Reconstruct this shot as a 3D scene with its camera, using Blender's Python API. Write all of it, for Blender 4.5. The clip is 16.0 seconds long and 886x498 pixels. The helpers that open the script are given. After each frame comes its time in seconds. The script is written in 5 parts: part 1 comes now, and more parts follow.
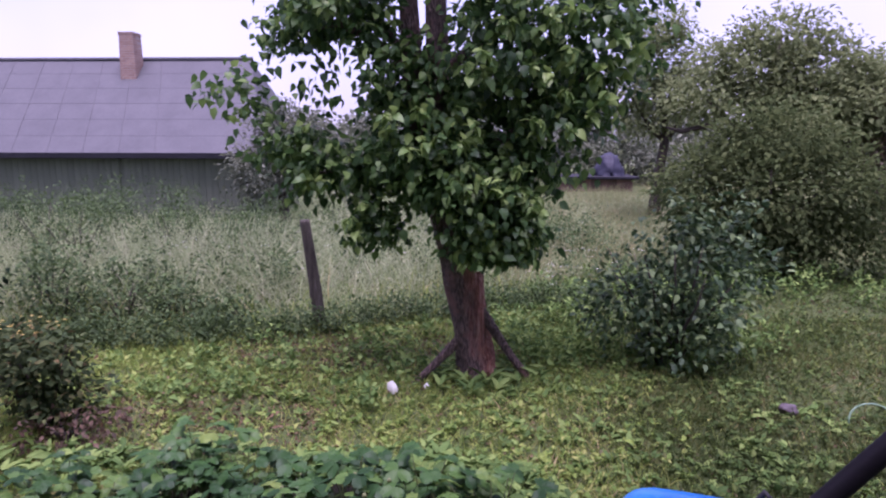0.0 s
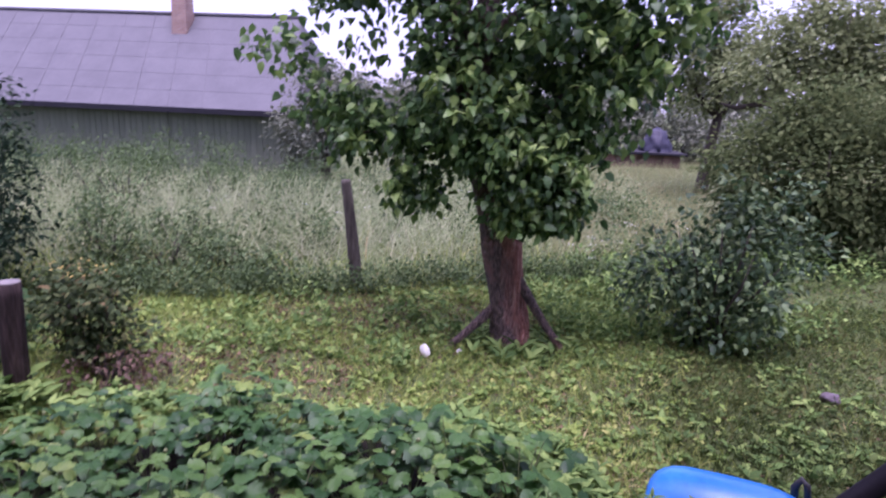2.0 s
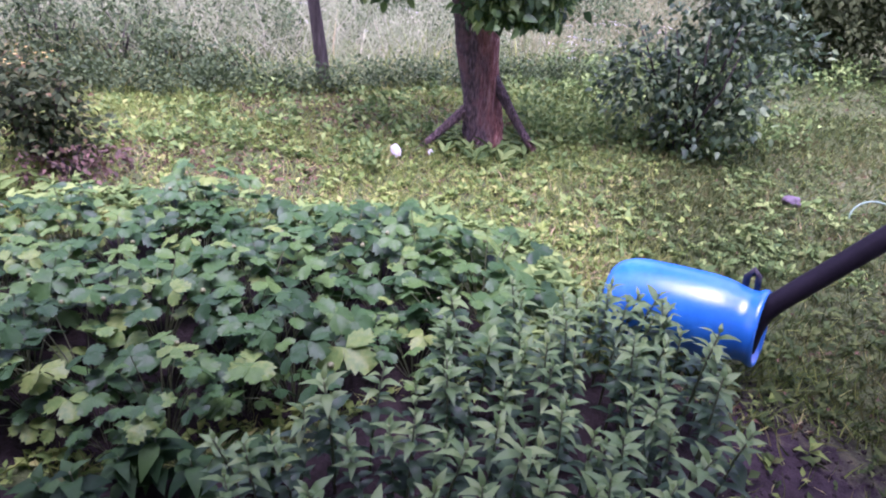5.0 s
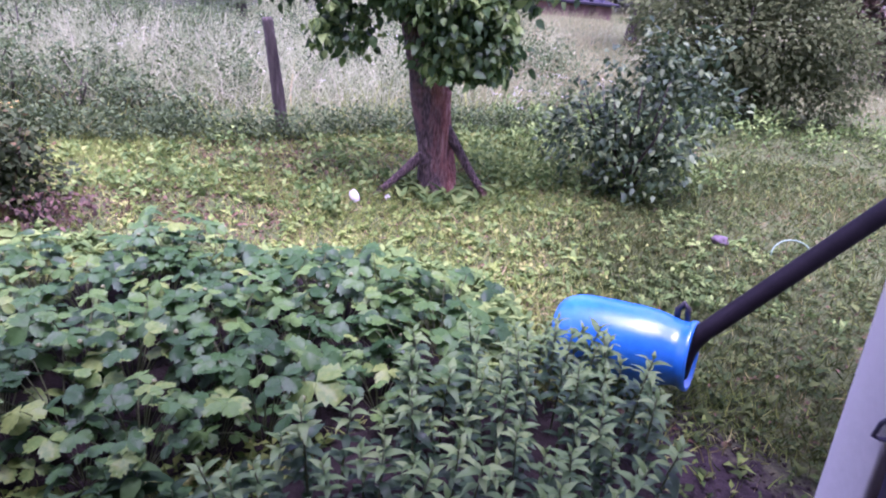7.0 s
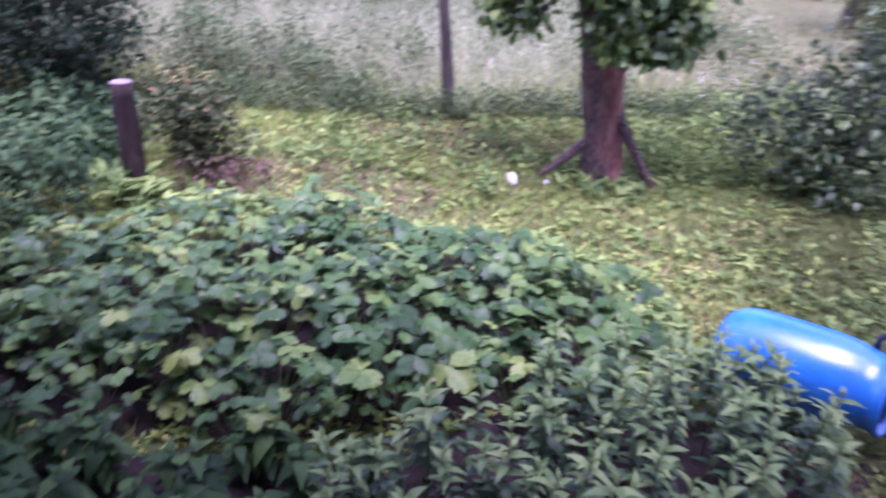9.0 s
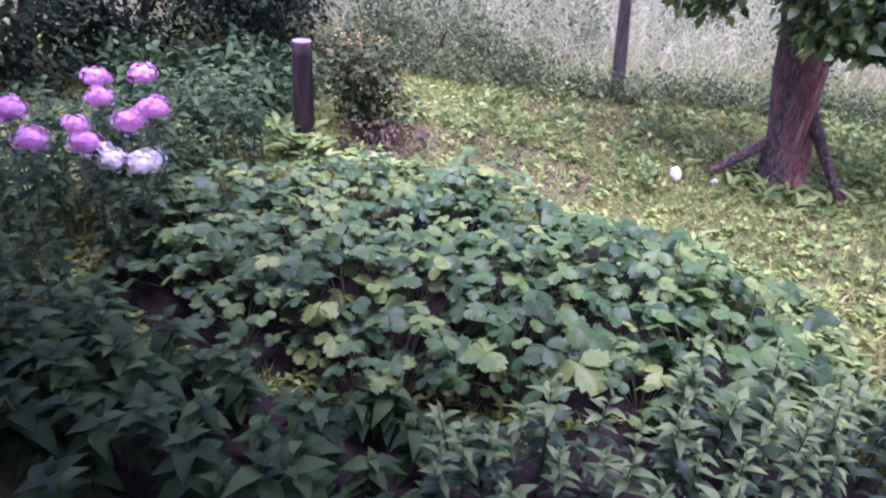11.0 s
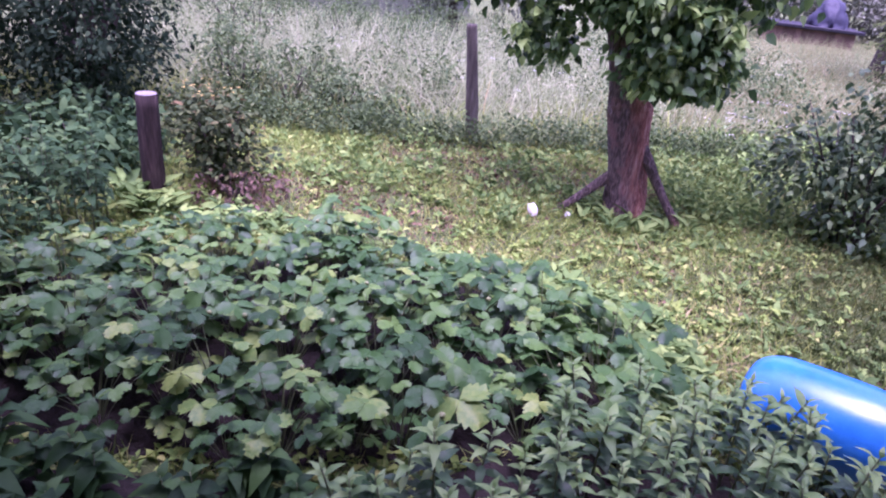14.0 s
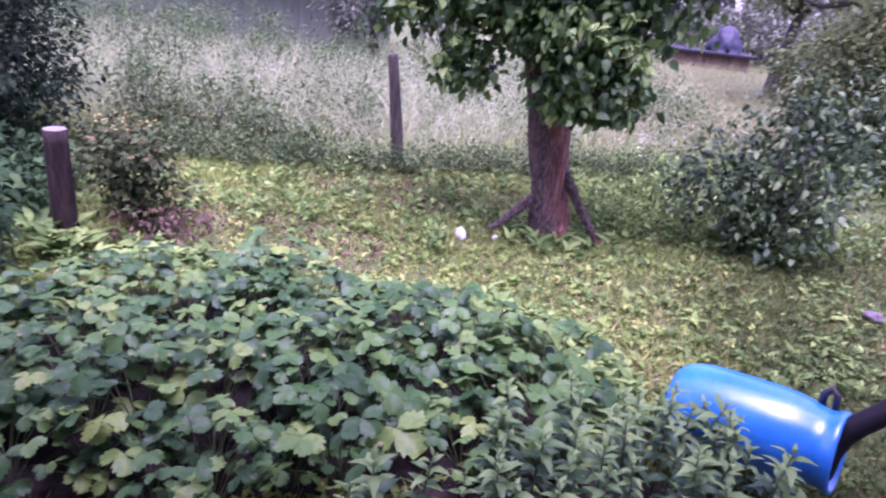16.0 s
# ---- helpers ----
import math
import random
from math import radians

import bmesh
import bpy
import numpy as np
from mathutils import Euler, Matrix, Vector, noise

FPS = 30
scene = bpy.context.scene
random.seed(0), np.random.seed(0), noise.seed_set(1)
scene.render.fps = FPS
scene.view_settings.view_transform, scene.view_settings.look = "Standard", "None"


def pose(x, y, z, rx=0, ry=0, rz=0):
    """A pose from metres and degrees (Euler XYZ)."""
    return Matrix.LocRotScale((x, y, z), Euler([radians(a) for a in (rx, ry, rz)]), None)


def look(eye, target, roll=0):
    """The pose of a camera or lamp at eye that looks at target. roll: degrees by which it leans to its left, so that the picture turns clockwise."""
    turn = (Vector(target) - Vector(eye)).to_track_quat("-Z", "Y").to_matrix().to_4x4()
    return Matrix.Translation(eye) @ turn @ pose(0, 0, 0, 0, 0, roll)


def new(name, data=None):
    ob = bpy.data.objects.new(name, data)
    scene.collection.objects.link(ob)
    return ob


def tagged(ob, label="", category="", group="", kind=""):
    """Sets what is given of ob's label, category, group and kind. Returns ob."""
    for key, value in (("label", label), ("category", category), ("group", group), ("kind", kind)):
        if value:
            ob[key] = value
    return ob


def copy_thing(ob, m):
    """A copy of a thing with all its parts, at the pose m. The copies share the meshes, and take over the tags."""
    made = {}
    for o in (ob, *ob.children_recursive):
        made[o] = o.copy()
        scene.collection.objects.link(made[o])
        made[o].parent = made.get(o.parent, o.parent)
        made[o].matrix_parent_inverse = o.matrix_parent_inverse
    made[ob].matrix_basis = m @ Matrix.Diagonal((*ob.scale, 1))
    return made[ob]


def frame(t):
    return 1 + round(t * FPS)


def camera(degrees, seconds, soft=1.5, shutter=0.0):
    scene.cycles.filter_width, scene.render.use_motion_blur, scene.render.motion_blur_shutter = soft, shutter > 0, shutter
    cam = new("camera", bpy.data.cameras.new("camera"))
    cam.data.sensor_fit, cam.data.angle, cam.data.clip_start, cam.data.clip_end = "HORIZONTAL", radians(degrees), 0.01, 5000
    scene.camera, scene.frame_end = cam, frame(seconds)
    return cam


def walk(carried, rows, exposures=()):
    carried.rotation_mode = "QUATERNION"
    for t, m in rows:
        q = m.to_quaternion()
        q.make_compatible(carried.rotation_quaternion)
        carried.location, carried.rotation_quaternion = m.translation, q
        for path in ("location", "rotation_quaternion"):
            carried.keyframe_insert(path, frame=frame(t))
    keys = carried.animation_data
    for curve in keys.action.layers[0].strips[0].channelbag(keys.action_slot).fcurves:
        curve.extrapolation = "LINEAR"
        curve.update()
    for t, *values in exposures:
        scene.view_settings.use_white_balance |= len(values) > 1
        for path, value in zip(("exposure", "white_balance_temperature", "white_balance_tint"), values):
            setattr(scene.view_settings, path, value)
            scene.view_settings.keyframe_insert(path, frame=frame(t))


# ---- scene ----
cam = camera(70.3, 16.0, soft=2.1, shutter=0.5)
PATH = [
    (0, (0.861, -0.049, 1.822), (0.707, 1.917, 1.487), 0.1),
    (0.5, (0.854, -0.035, 1.814), (0.655, 1.925, 1.472), 0.3),
    (1, (0.853, -0.036, 1.812), (0.649, 1.919, 1.441), 1.0),
    (1.5, (0.839, 0.022, 1.819), (0.646, 1.972, 1.422), 1.4),
    (2, (0.846, -0.021, 1.791), (0.579, 1.913, 1.356), 2.5),
    (2.5, (0.85, -0.017, 1.759), (0.542, 1.869, 1.168), 4.1),
    (3, (0.861, 0.005, 1.723), (0.591, 1.804, 0.892), 2.5),
    (3.5, (0.857, 0.0, 1.704), (0.683, 1.75, 0.752), 4.4),
    (4, (0.864, 0.047, 1.687), (0.715, 1.78, 0.699), 4.8),
    (6.5, (0.864, -0.07, 1.747), (0.834, 1.694, 0.805), 5.3),
    (7, (0.84, -0.152, 1.788), (0.847, 1.655, 0.93), 5.8),
    (7.5, (0.846, -0.175, 1.798), (0.825, 1.627, 0.93), 4.9),
    (8, (0.864, -0.151, 1.777), (0.889, 1.647, 0.901), 6.4),
    (8.5, (0.843, -0.106, 1.789), (0.764, 1.69, 0.912), 3.2),
    (9, (0.863, -0.023, 1.731), (0.389, 1.679, 0.793), 4.1),
    (9.2, (0.84, 0.002, 1.718), (0.225, 1.638, 0.746), 4.1),
    (10.2, (0.84, 0.03, 1.71), (-0.06, 1.47, 0.73), 4.4),
    (11.3, (0.84, 0.055, 1.7), (0.055, 1.555, 0.675), 5.4),
    (11.5, (0.840, 0.062, 1.676), (0.225, 1.709, 0.721), 8.2),
    (12, (0.828, 0.051, 1.682), (0.272, 1.773, 0.831), 6.4),
    (12.5, (0.840, 0.016, 1.693), (0.301, 1.732, 0.818), 6.0),
    (13, (0.832, 0.048, 1.686), (0.283, 1.756, 0.804), 6.2),
    (13.5, (0.835, 0.043, 1.685), (0.282, 1.760, 0.822), 6.2),
    (14, (0.840, 0.046, 1.688), (0.299, 1.768, 0.826), 6.2),
    (14.5, (0.846, 0.056, 1.686), (0.321, 1.782, 0.824), 6.1),
    (15, (0.836, 0.051, 1.688), (0.368, 1.797, 0.831), 6.5),
    (15.5, (0.838, 0.049, 1.697), (0.388, 1.820, 0.885), 5.5),
    (16, (0.844, 0.032, 1.704), (0.497, 1.845, 0.936), 6.3),
]
EXPOSURES = [(0.0, 1.25, 5580, 60), (1.5, 1.45, 5520, 60), (2.1, 1.6, 5500, 61), (2.6, 2.4, 5400, 66), (3.5, 2.15, 5400, 68), (6.5, 2.3, 5280, 81), (12.5, 2.3, 5280, 82), (16.0, 2.3, 5330, 87)]
walk(cam, [(t, look(eye, target, roll)) for t, eye, target, roll in PATH], EXPOSURES)


# ---- world, sun ----
world = bpy.data.worlds.new("sky")
scene.world = world
world.use_nodes = True
wn = world.node_tree
sky = wn.nodes.new("ShaderNodeTexSky")
sky.sky_type = 'NISHITA'
sky.sun_disc = False
sky.sun_elevation = radians(81)
sky.sun_rotation = radians(180)
sky.air_density, sky.dust_density, sky.ozone_density = 1.0, 2.6, 1.0
wn.nodes["Background"].inputs["Strength"].default_value = 0.09
# a thin bright cloud layer veils the blue
drift = wn.nodes.new("ShaderNodeTexNoise")
drift.inputs["Scale"].default_value, drift.inputs["Detail"].default_value = 2.2, 4
cloud = wn.nodes.new("ShaderNodeValToRGB")
cloud.color_ramp.elements[0].position, cloud.color_ramp.elements[0].color = 0.3, (4.6, 4.8, 5.3, 1)
cloud.color_ramp.elements[1].position, cloud.color_ramp.elements[1].color = 0.7, (6.4, 6.5, 6.8, 1)
where = wn.nodes.new("ShaderNodeTexCoord")
wn.links.new(where.outputs["Generated"], drift.inputs["Vector"])
wn.links.new(drift.outputs["Fac"], cloud.inputs[0])
veil = wn.nodes.new("ShaderNodeMixRGB")
veil.inputs[0].default_value = 0.55
wn.links.new(sky.outputs[0], veil.inputs[1])
wn.links.new(cloud.outputs[0], veil.inputs[2])
wn.links.new(veil.outputs[0], wn.nodes["Background"].inputs["Color"])
sun = new("sun", bpy.data.lights.new("sun", 'SUN'))
sun.data.energy, sun.data.angle, sun.data.color = 2.8, radians(50), (1.0, 0.95, 0.88)
sun.matrix_basis = look((0.0, -1.33, 8.4), (0, 0, 0))

rng = np.random.default_rng(7)
rnd = random.Random(11)


# ---- materials ----
def nodes_of(name):
    m = bpy.data.materials.new(name)
    m.use_nodes = True
    n, l = m.node_tree.nodes, m.node_tree.links
    return m, n, l, n["Principled BSDF"]


def ramp(n, stops):
    r = n.new("ShaderNodeValToRGB")
    e = r.color_ramp.elements
    e[0].position, e[0].color = stops[0][0], (*stops[0][1], 1)
    e[1].position, e[1].color = stops[-1][0], (*stops[-1][1], 1)
    for p, c in stops[1:-1]:
        x = e.new(p)
        x.color = (*c, 1)
    return r


def noise_tex(n, l, scale, detail=4, rough=0.6, coord="Object", stretch=(1, 1, 1)):
    tc = n.new("ShaderNodeTexCoord")
    mp = n.new("ShaderNodeMapping")
    mp.inputs["Scale"].default_value = stretch
    t = n.new("ShaderNodeTexNoise")
    t.inputs["Scale"].default_value, t.inputs["Detail"].default_value, t.inputs["Roughness"].default_value = scale, detail, rough
    l.new(tc.outputs[coord], mp.inputs["Vector"])
    l.new(mp.outputs[0], t.inputs["Vector"])
    return t


def bump(n, l, src, strength, dist, bsdf):
    b = n.new("ShaderNodeBump")
    b.inputs["Strength"].default_value, b.inputs["Distance"].default_value = strength, dist
    l.new(src, b.inputs["Height"])
    l.new(b.outputs[0], bsdf.inputs["Normal"])


def leaf_mat(name, stops, rough=0.5, trans=0.25, by_object=False, fine=60.0, spec=0.5, patch=0.0):
    """Leaf: each leaf its own shade, blotches, light passing through."""
    m, n, l, b = nodes_of(name)
    if by_object:
        info = n.new("ShaderNodeObjectInfo")
    else:
        info = n.new("ShaderNodeNewGeometry")
    out = info.outputs["Random"] if by_object else info.outputs["Random Per Island"]
    r = ramp(n, stops)
    t = noise_tex(n, l, fine, 3)
    mx = n.new("ShaderNodeMath")
    mx.operation = 'MULTIPLY_ADD'
    mx.inputs[1].default_value = 0.30
    l.new(t.outputs["Fac"], mx.inputs[0])
    sc = n.new("ShaderNodeMath")
    sc.operation = 'MULTIPLY_ADD'
    sc.inputs[1].default_value, sc.inputs[2].default_value = 0.95, -0.12
    l.new(out, sc.inputs[0])
    l.new(sc.outputs[0], mx.inputs[2])
    fac = mx.outputs[0]
    if patch:
        big = noise_tex(n, l, 1.1, 4)
        pm = n.new("ShaderNodeMath")
        pm.operation = 'MULTIPLY_ADD'
        pm.inputs[1].default_value = patch
        l.new(big.outputs["Fac"], pm.inputs[0])
        sh = n.new("ShaderNodeMath")
        sh.operation = 'SUBTRACT'
        sh.inputs[1].default_value = patch * 0.5
        l.new(fac, sh.inputs[0])
        l.new(sh.outputs[0], pm.inputs[2])
        fac = pm.outputs[0]
    l.new(fac, r.inputs[0])
    l.new(r.outputs[0], b.inputs["Base Color"])
    b.inputs["Roughness"].default_value = rough
    b.inputs["Specular IOR Level"].default_value = spec
    bump(n, l, t.outputs["Fac"], 0.45, 0.006, b)
    tr = n.new("ShaderNodeBsdfTranslucent")
    l.new(r.outputs[0], tr.inputs["Color"])
    mix = n.new("ShaderNodeMixShader")
    mix.inputs[0].default_value = trans
    l.new(b.outputs[0], mix.inputs[1])
    l.new(tr.outputs[0], mix.inputs[2])
    l.new(mix.outputs[0], n["Material Output"].inputs["Surface"])
    return m


def plain_mat(name, stops, rough=0.6, scale=8.0, fine=60.0, bump_s=0.3, bump_d=0.01, stretch=(1, 1, 1), metal=0.0, per_piece=0.0, spec=0.5):
    """Two noise scales mixed into a ramp; relief from the finer one."""
    m, n, l, b = nodes_of(name)
    t1 = noise_tex(n, l, scale, 5, 0.6, stretch=stretch)
    t2 = noise_tex(n, l, fine, 4, 0.6, stretch=stretch)
    mx = n.new("ShaderNodeMixRGB")
    mx.inputs[0].default_value = 0.4
    l.new(t1.outputs["Fac"], mx.inputs[1])
    l.new(t2.outputs["Fac"], mx.inputs[2])
    src = mx.outputs[0]
    if per_piece:
        info = n.new("ShaderNodeObjectInfo")
        ad = n.new("ShaderNodeMath")
        ad.operation = 'MULTIPLY_ADD'
        ad.inputs[1].default_value = per_piece
        l.new(info.outputs["Random"], ad.inputs[0])
        l.new(src, ad.inputs[2])
        ad2 = n.new("ShaderNodeMath")
        ad2.operation = 'SUBTRACT'
        ad2.inputs[1].default_value = per_piece / 2
        l.new(ad.outputs[0], ad2.inputs[0])
        src = ad2.outputs[0]
    r = ramp(n, stops)
    l.new(src, r.inputs[0])
    l.new(r.outputs[0], b.inputs["Base Color"])
    b.inputs["Roughness"].default_value, b.inputs["Metallic"].default_value = rough, metal
    b.inputs["Specular IOR Level"].default_value = spec
    bump(n, l, t2.outputs["Fac"], bump_s, bump_d, b)
    return m


M_BERRY = leaf_mat("strawberry leaf", [(0, (0.018, 0.058, 0.016)), (0.5, (0.046, 0.12, 0.03)), (0.88, (0.097, 0.19, 0.041)), (1, (0.19, 0.27, 0.06))], 0.45, 0.26, True, 40, spec=0.25)
M_PHLOX = leaf_mat("phlox leaf", [(0, (0.014, 0.042, 0.014)), (0.5, (0.03, 0.08, 0.026)), (1, (0.065, 0.135, 0.042))], 0.48, 0.22, True, 50, spec=0.28)
# young top leaves, paler still for the light falling from above
M_PHLOX_LIT_YOUNG = leaf_mat("lit young phlox leaf", [(0, (0.075, 0.155, 0.043)), (0.5, (0.115, 0.212, 0.06)), (1, (0.18, 0.28, 0.085))], 0.5, 0.28, True, 50, spec=0.28)
M_PHLOX_DARK = leaf_mat("dark phlox leaf", [(0.0, (0.014, 0.042, 0.014)), (0.5, (0.032, 0.08, 0.026)), (1.0, (0.075, 0.14, 0.042))], 0.65, 0.2, True, 50, spec=0.1)
# ovate leaves near the house, its shade put into their colour
M_OVATE_SHADED = leaf_mat("shaded ovate leaf", [(0.0, (0.009, 0.032, 0.009)), (0.5, (0.021, 0.062, 0.016)), (1.0, (0.05, 0.112, 0.028))], 0.6, 0.2, True, 50, spec=0.15)
M_PEAR = leaf_mat("pear leaf", [(0, (0.022, 0.056, 0.018)), (0.5, (0.056, 0.122, 0.033)), (0.82, (0.112, 0.2, 0.048)), (1, (0.22, 0.33, 0.082))], 0.48, 0.38, False, 30, spec=0.3)
M_PEAR_LIT_YOUNG = leaf_mat("lit young pear leaf", [(0, (0.06, 0.13, 0.035)), (0.5, (0.13, 0.235, 0.058)), (1, (0.28, 0.4, 0.11))], 0.45, 0.34, False, 30, spec=0.4)
M_BUSH = leaf_mat("shrub leaf", [(0, (0.017, 0.04, 0.016)), (0.5, (0.046, 0.094, 0.035)), (1, (0.16, 0.23, 0.088))], 0.52, 0.24, spec=0.22)
M_BROAD = leaf_mat("broad bush leaf", [(0, (0.012, 0.034, 0.012)), (0.5, (0.027, 0.066, 0.023)), (1, (0.062, 0.115, 0.038))], 0.7, 0.22, spec=0.08)
M_NETTLE = leaf_mat("nettle leaf", [(0, (0.03, 0.058, 0.02)), (0.5, (0.06, 0.105, 0.035)), (1, (0.11, 0.17, 0.055))], 0.7, 0.25, spec=0.2)
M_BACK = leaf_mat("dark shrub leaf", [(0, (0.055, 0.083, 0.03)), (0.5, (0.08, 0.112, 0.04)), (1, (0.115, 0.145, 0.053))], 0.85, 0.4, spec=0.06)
# apple leaves lightened: the veil of haze over them is in the colour
M_APPLE_HAZED = leaf_mat("hazed apple leaf", [(0, (0.12, 0.158, 0.065)), (0.5, (0.165, 0.208, 0.088)), (1, (0.21, 0.25, 0.108))], 0.85, 0.42, spec=0.06)
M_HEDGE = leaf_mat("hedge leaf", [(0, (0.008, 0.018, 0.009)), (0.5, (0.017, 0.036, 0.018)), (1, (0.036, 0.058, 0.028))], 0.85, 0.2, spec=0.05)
M_RED = leaf_mat("reddish tree leaf", [(0.0, (0.05, 0.05, 0.03)), (0.5, (0.10, 0.08, 0.045)), (1.0, (0.17, 0.11, 0.065))], 0.5, 0.3)
# pale and greyish: the haze over far foliage is put into the colour
M_FAR_HAZED = leaf_mat("hazed far tree leaf", [(0.0, (0.08, 0.10, 0.065)), (0.5, (0.12, 0.145, 0.09)), (1.0, (0.17, 0.19, 0.12))], 0.6, 0.3)
M_CLOVER = leaf_mat("clover leaf", [(0, (0.07, 0.138, 0.029)), (0.4, (0.15, 0.245, 0.05)), (0.75, (0.235, 0.33, 0.07)), (1, (0.34, 0.37, 0.108))], 0.65, 0.3, spec=0.12, patch=1.1)
M_DIM_WEED = leaf_mat("dimmed creeping weed leaf", [(0, (0.03, 0.06, 0.016)), (0.5, (0.066, 0.112, 0.028)), (1, (0.13, 0.175, 0.045))], 0.65, 0.25, spec=0.1)
M_WEED = leaf_mat("weed leaf", [(0, (0.048, 0.1, 0.025)), (0.5, (0.112, 0.2, 0.047)), (1, (0.235, 0.335, 0.088))], 0.65, 0.28, spec=0.15)
M_LAWN = leaf_mat("lawn blade", [(0, (0.095, 0.155, 0.032)), (0.45, (0.21, 0.3, 0.06)), (0.8, (0.31, 0.365, 0.085)), (1, (0.4, 0.34, 0.16))], 0.65, 0.28, spec=0.15, patch=1.4)
M_DIM_LUSH = leaf_mat("dimmed lush grass blade", [(0, (0.03, 0.052, 0.013)), (0.45, (0.062, 0.094, 0.022)), (0.8, (0.1, 0.125, 0.032)), (1, (0.15, 0.14, 0.05))], 0.65, 0.26, spec=0.1, patch=1.2)
M_MEADOW = leaf_mat("meadow grass", [(0, (0.195, 0.26, 0.12)), (0.4, (0.285, 0.35, 0.175)), (0.8, (0.37, 0.415, 0.23)), (1, (0.465, 0.465, 0.295))], 0.85, 0.45, spec=0.05)
M_OCHRE = leaf_mat("dry ochre grass", [(0, (0.15, 0.19, 0.08)), (0.4, (0.225, 0.25, 0.11)), (0.8, (0.29, 0.29, 0.142)), (1, (0.4, 0.34, 0.2))], 0.85, 0.45, spec=0.05)
M_DRY = leaf_mat("dry shrub leaf", [(0, (0.02, 0.034, 0.012)), (0.5, (0.042, 0.07, 0.024)), (0.85, (0.075, 0.1, 0.034)), (1, (0.13, 0.085, 0.038))], 0.75, 0.2, spec=0.12)
M_RUST = leaf_mat("rusty red leaf", [(0, (0.055, 0.045, 0.028)), (0.5, (0.1, 0.07, 0.045)), (1, (0.17, 0.11, 0.075))], 0.7, 0.3, spec=0.2)
M_PINK = leaf_mat("pink petal", [(0, (0.5, 0.2, 0.4)), (0.5, (0.7, 0.34, 0.58)), (1, (0.82, 0.52, 0.72))], 0.5, 0.3)
M_WHITEP = leaf_mat("white petal", [(0.0, (0.6, 0.6, 0.52)), (0.5, (0.72, 0.72, 0.66)), (1.0, (0.8, 0.8, 0.76))], 0.5, 0.3)
M_YELLOW = leaf_mat("yellow petal", [(0.0, (0.45, 0.34, 0.06)), (0.5, (0.55, 0.42, 0.1)), (1.0, (0.6, 0.5, 0.2))], 0.5, 0.3)
M_STEM = plain_mat("green stem", [(0.3, (0.07, 0.11, 0.035)), (0.7, (0.13, 0.15, 0.06))], 0.55, 12, 80)
M_TWIG = plain_mat("twig bark", [(0.3, (0.025, 0.018, 0.014)), (0.7, (0.055, 0.042, 0.032))], 0.85, 14, 70)
M_POST = plain_mat("weathered post wood", [(0.32, (0.03, 0.027, 0.022)), (0.52, (0.085, 0.075, 0.06)), (0.72, (0.19, 0.17, 0.14))], 0.85, 6, 30, 1.0, 0.02, (3, 3, 0.3), spec=0.2)
M_STUMP = plain_mat("dark round post wood", [(0.32, (0.008, 0.006, 0.006)), (0.5, (0.03, 0.021, 0.018)), (0.68, (0.085, 0.06, 0.05))], 0.85, 5, 26, 1.0, 0.02, (3, 3, 0.35), spec=0.2)
M_LITTER = leaf_mat("dead brown leaf", [(0, (0.06, 0.045, 0.026)), (0.5, (0.12, 0.08, 0.045)), (1, (0.2, 0.135, 0.08))], 0.85, 0.15, spec=0.15)
M_SAWN = plain_mat("grey sawn end", [(0.3, (0.1, 0.093, 0.086)), (0.7, (0.19, 0.178, 0.165))], 0.85, 20, 90)
M_CAP = plain_mat("pale sawn end", [(0.3, (0.22, 0.22, 0.19)), (0.7, (0.36, 0.35, 0.31))], 0.7, 20, 90)
M_BOARD = plain_mat("grey barn board", [(0.3, (0.08, 0.098, 0.066)), (0.55, (0.115, 0.135, 0.092)), (0.8, (0.165, 0.18, 0.13))], 0.85, 2.5, 25, 0.4, 0.01, (2, 2, 0.3), per_piece=0.14)
M_ROOF = plain_mat("grey roof sheet", [(0.3, (0.06, 0.062, 0.066)), (0.5, (0.075, 0.077, 0.081)), (0.75, (0.094, 0.096, 0.1))], 0.8, 1.6, 18, 0.3, 0.01, per_piece=0.03)
M_FASCIA = plain_mat("dark fascia board", [(0.3, (0.011, 0.011, 0.014)), (0.7, (0.024, 0.024, 0.03))], 0.75, 4, 30, spec=0.2)
M_CREAM = plain_mat("white window paint", [(0.3, (0.83, 0.84, 0.74)), (0.5, (0.89, 0.9, 0.8)), (0.75, (0.92, 0.92, 0.83))], 0.45, 10, 120, 0.15, 0.002)
M_IRON = plain_mat("dark painted iron", [(0.3, (0.06, 0.055, 0.09)), (0.7, (0.12, 0.11, 0.16))], 0.5, 20, 120, 0.2, 0.002, metal=0.3)
M_PIPE = plain_mat("black plastic pipe", [(0.3, (0.008, 0.007, 0.009)), (0.7, (0.018, 0.015, 0.019))], 0.6, 10, 80, 0.12, 0.003, spec=0.2)
M_BLACK = plain_mat("black rubber", [(0.3, (0.015, 0.015, 0.017)), (0.7, (0.03, 0.03, 0.033))], 0.6, 20, 120)
M_BLUE = plain_mat("blue barrel plastic", [(0.3, (0.007, 0.125, 0.42)), (0.5, (0.015, 0.17, 0.5)), (0.75, (0.04, 0.24, 0.58))], 0.3, 5, 45, 0.1, 0.005, spec=0.8)
M_SOIL = plain_mat("dark garden soil", [(0.3, (0.011, 0.009, 0.0075)), (0.7, (0.032, 0.025, 0.02))], 0.95, 9, 60, 0.9, 0.02, spec=0.2)
M_FRUIT = plain_mat("unripe pale berry", [(0.3, (0.12, 0.16, 0.06)), (0.7, (0.22, 0.23, 0.11))], 0.5, 30, 150, spec=0.2)
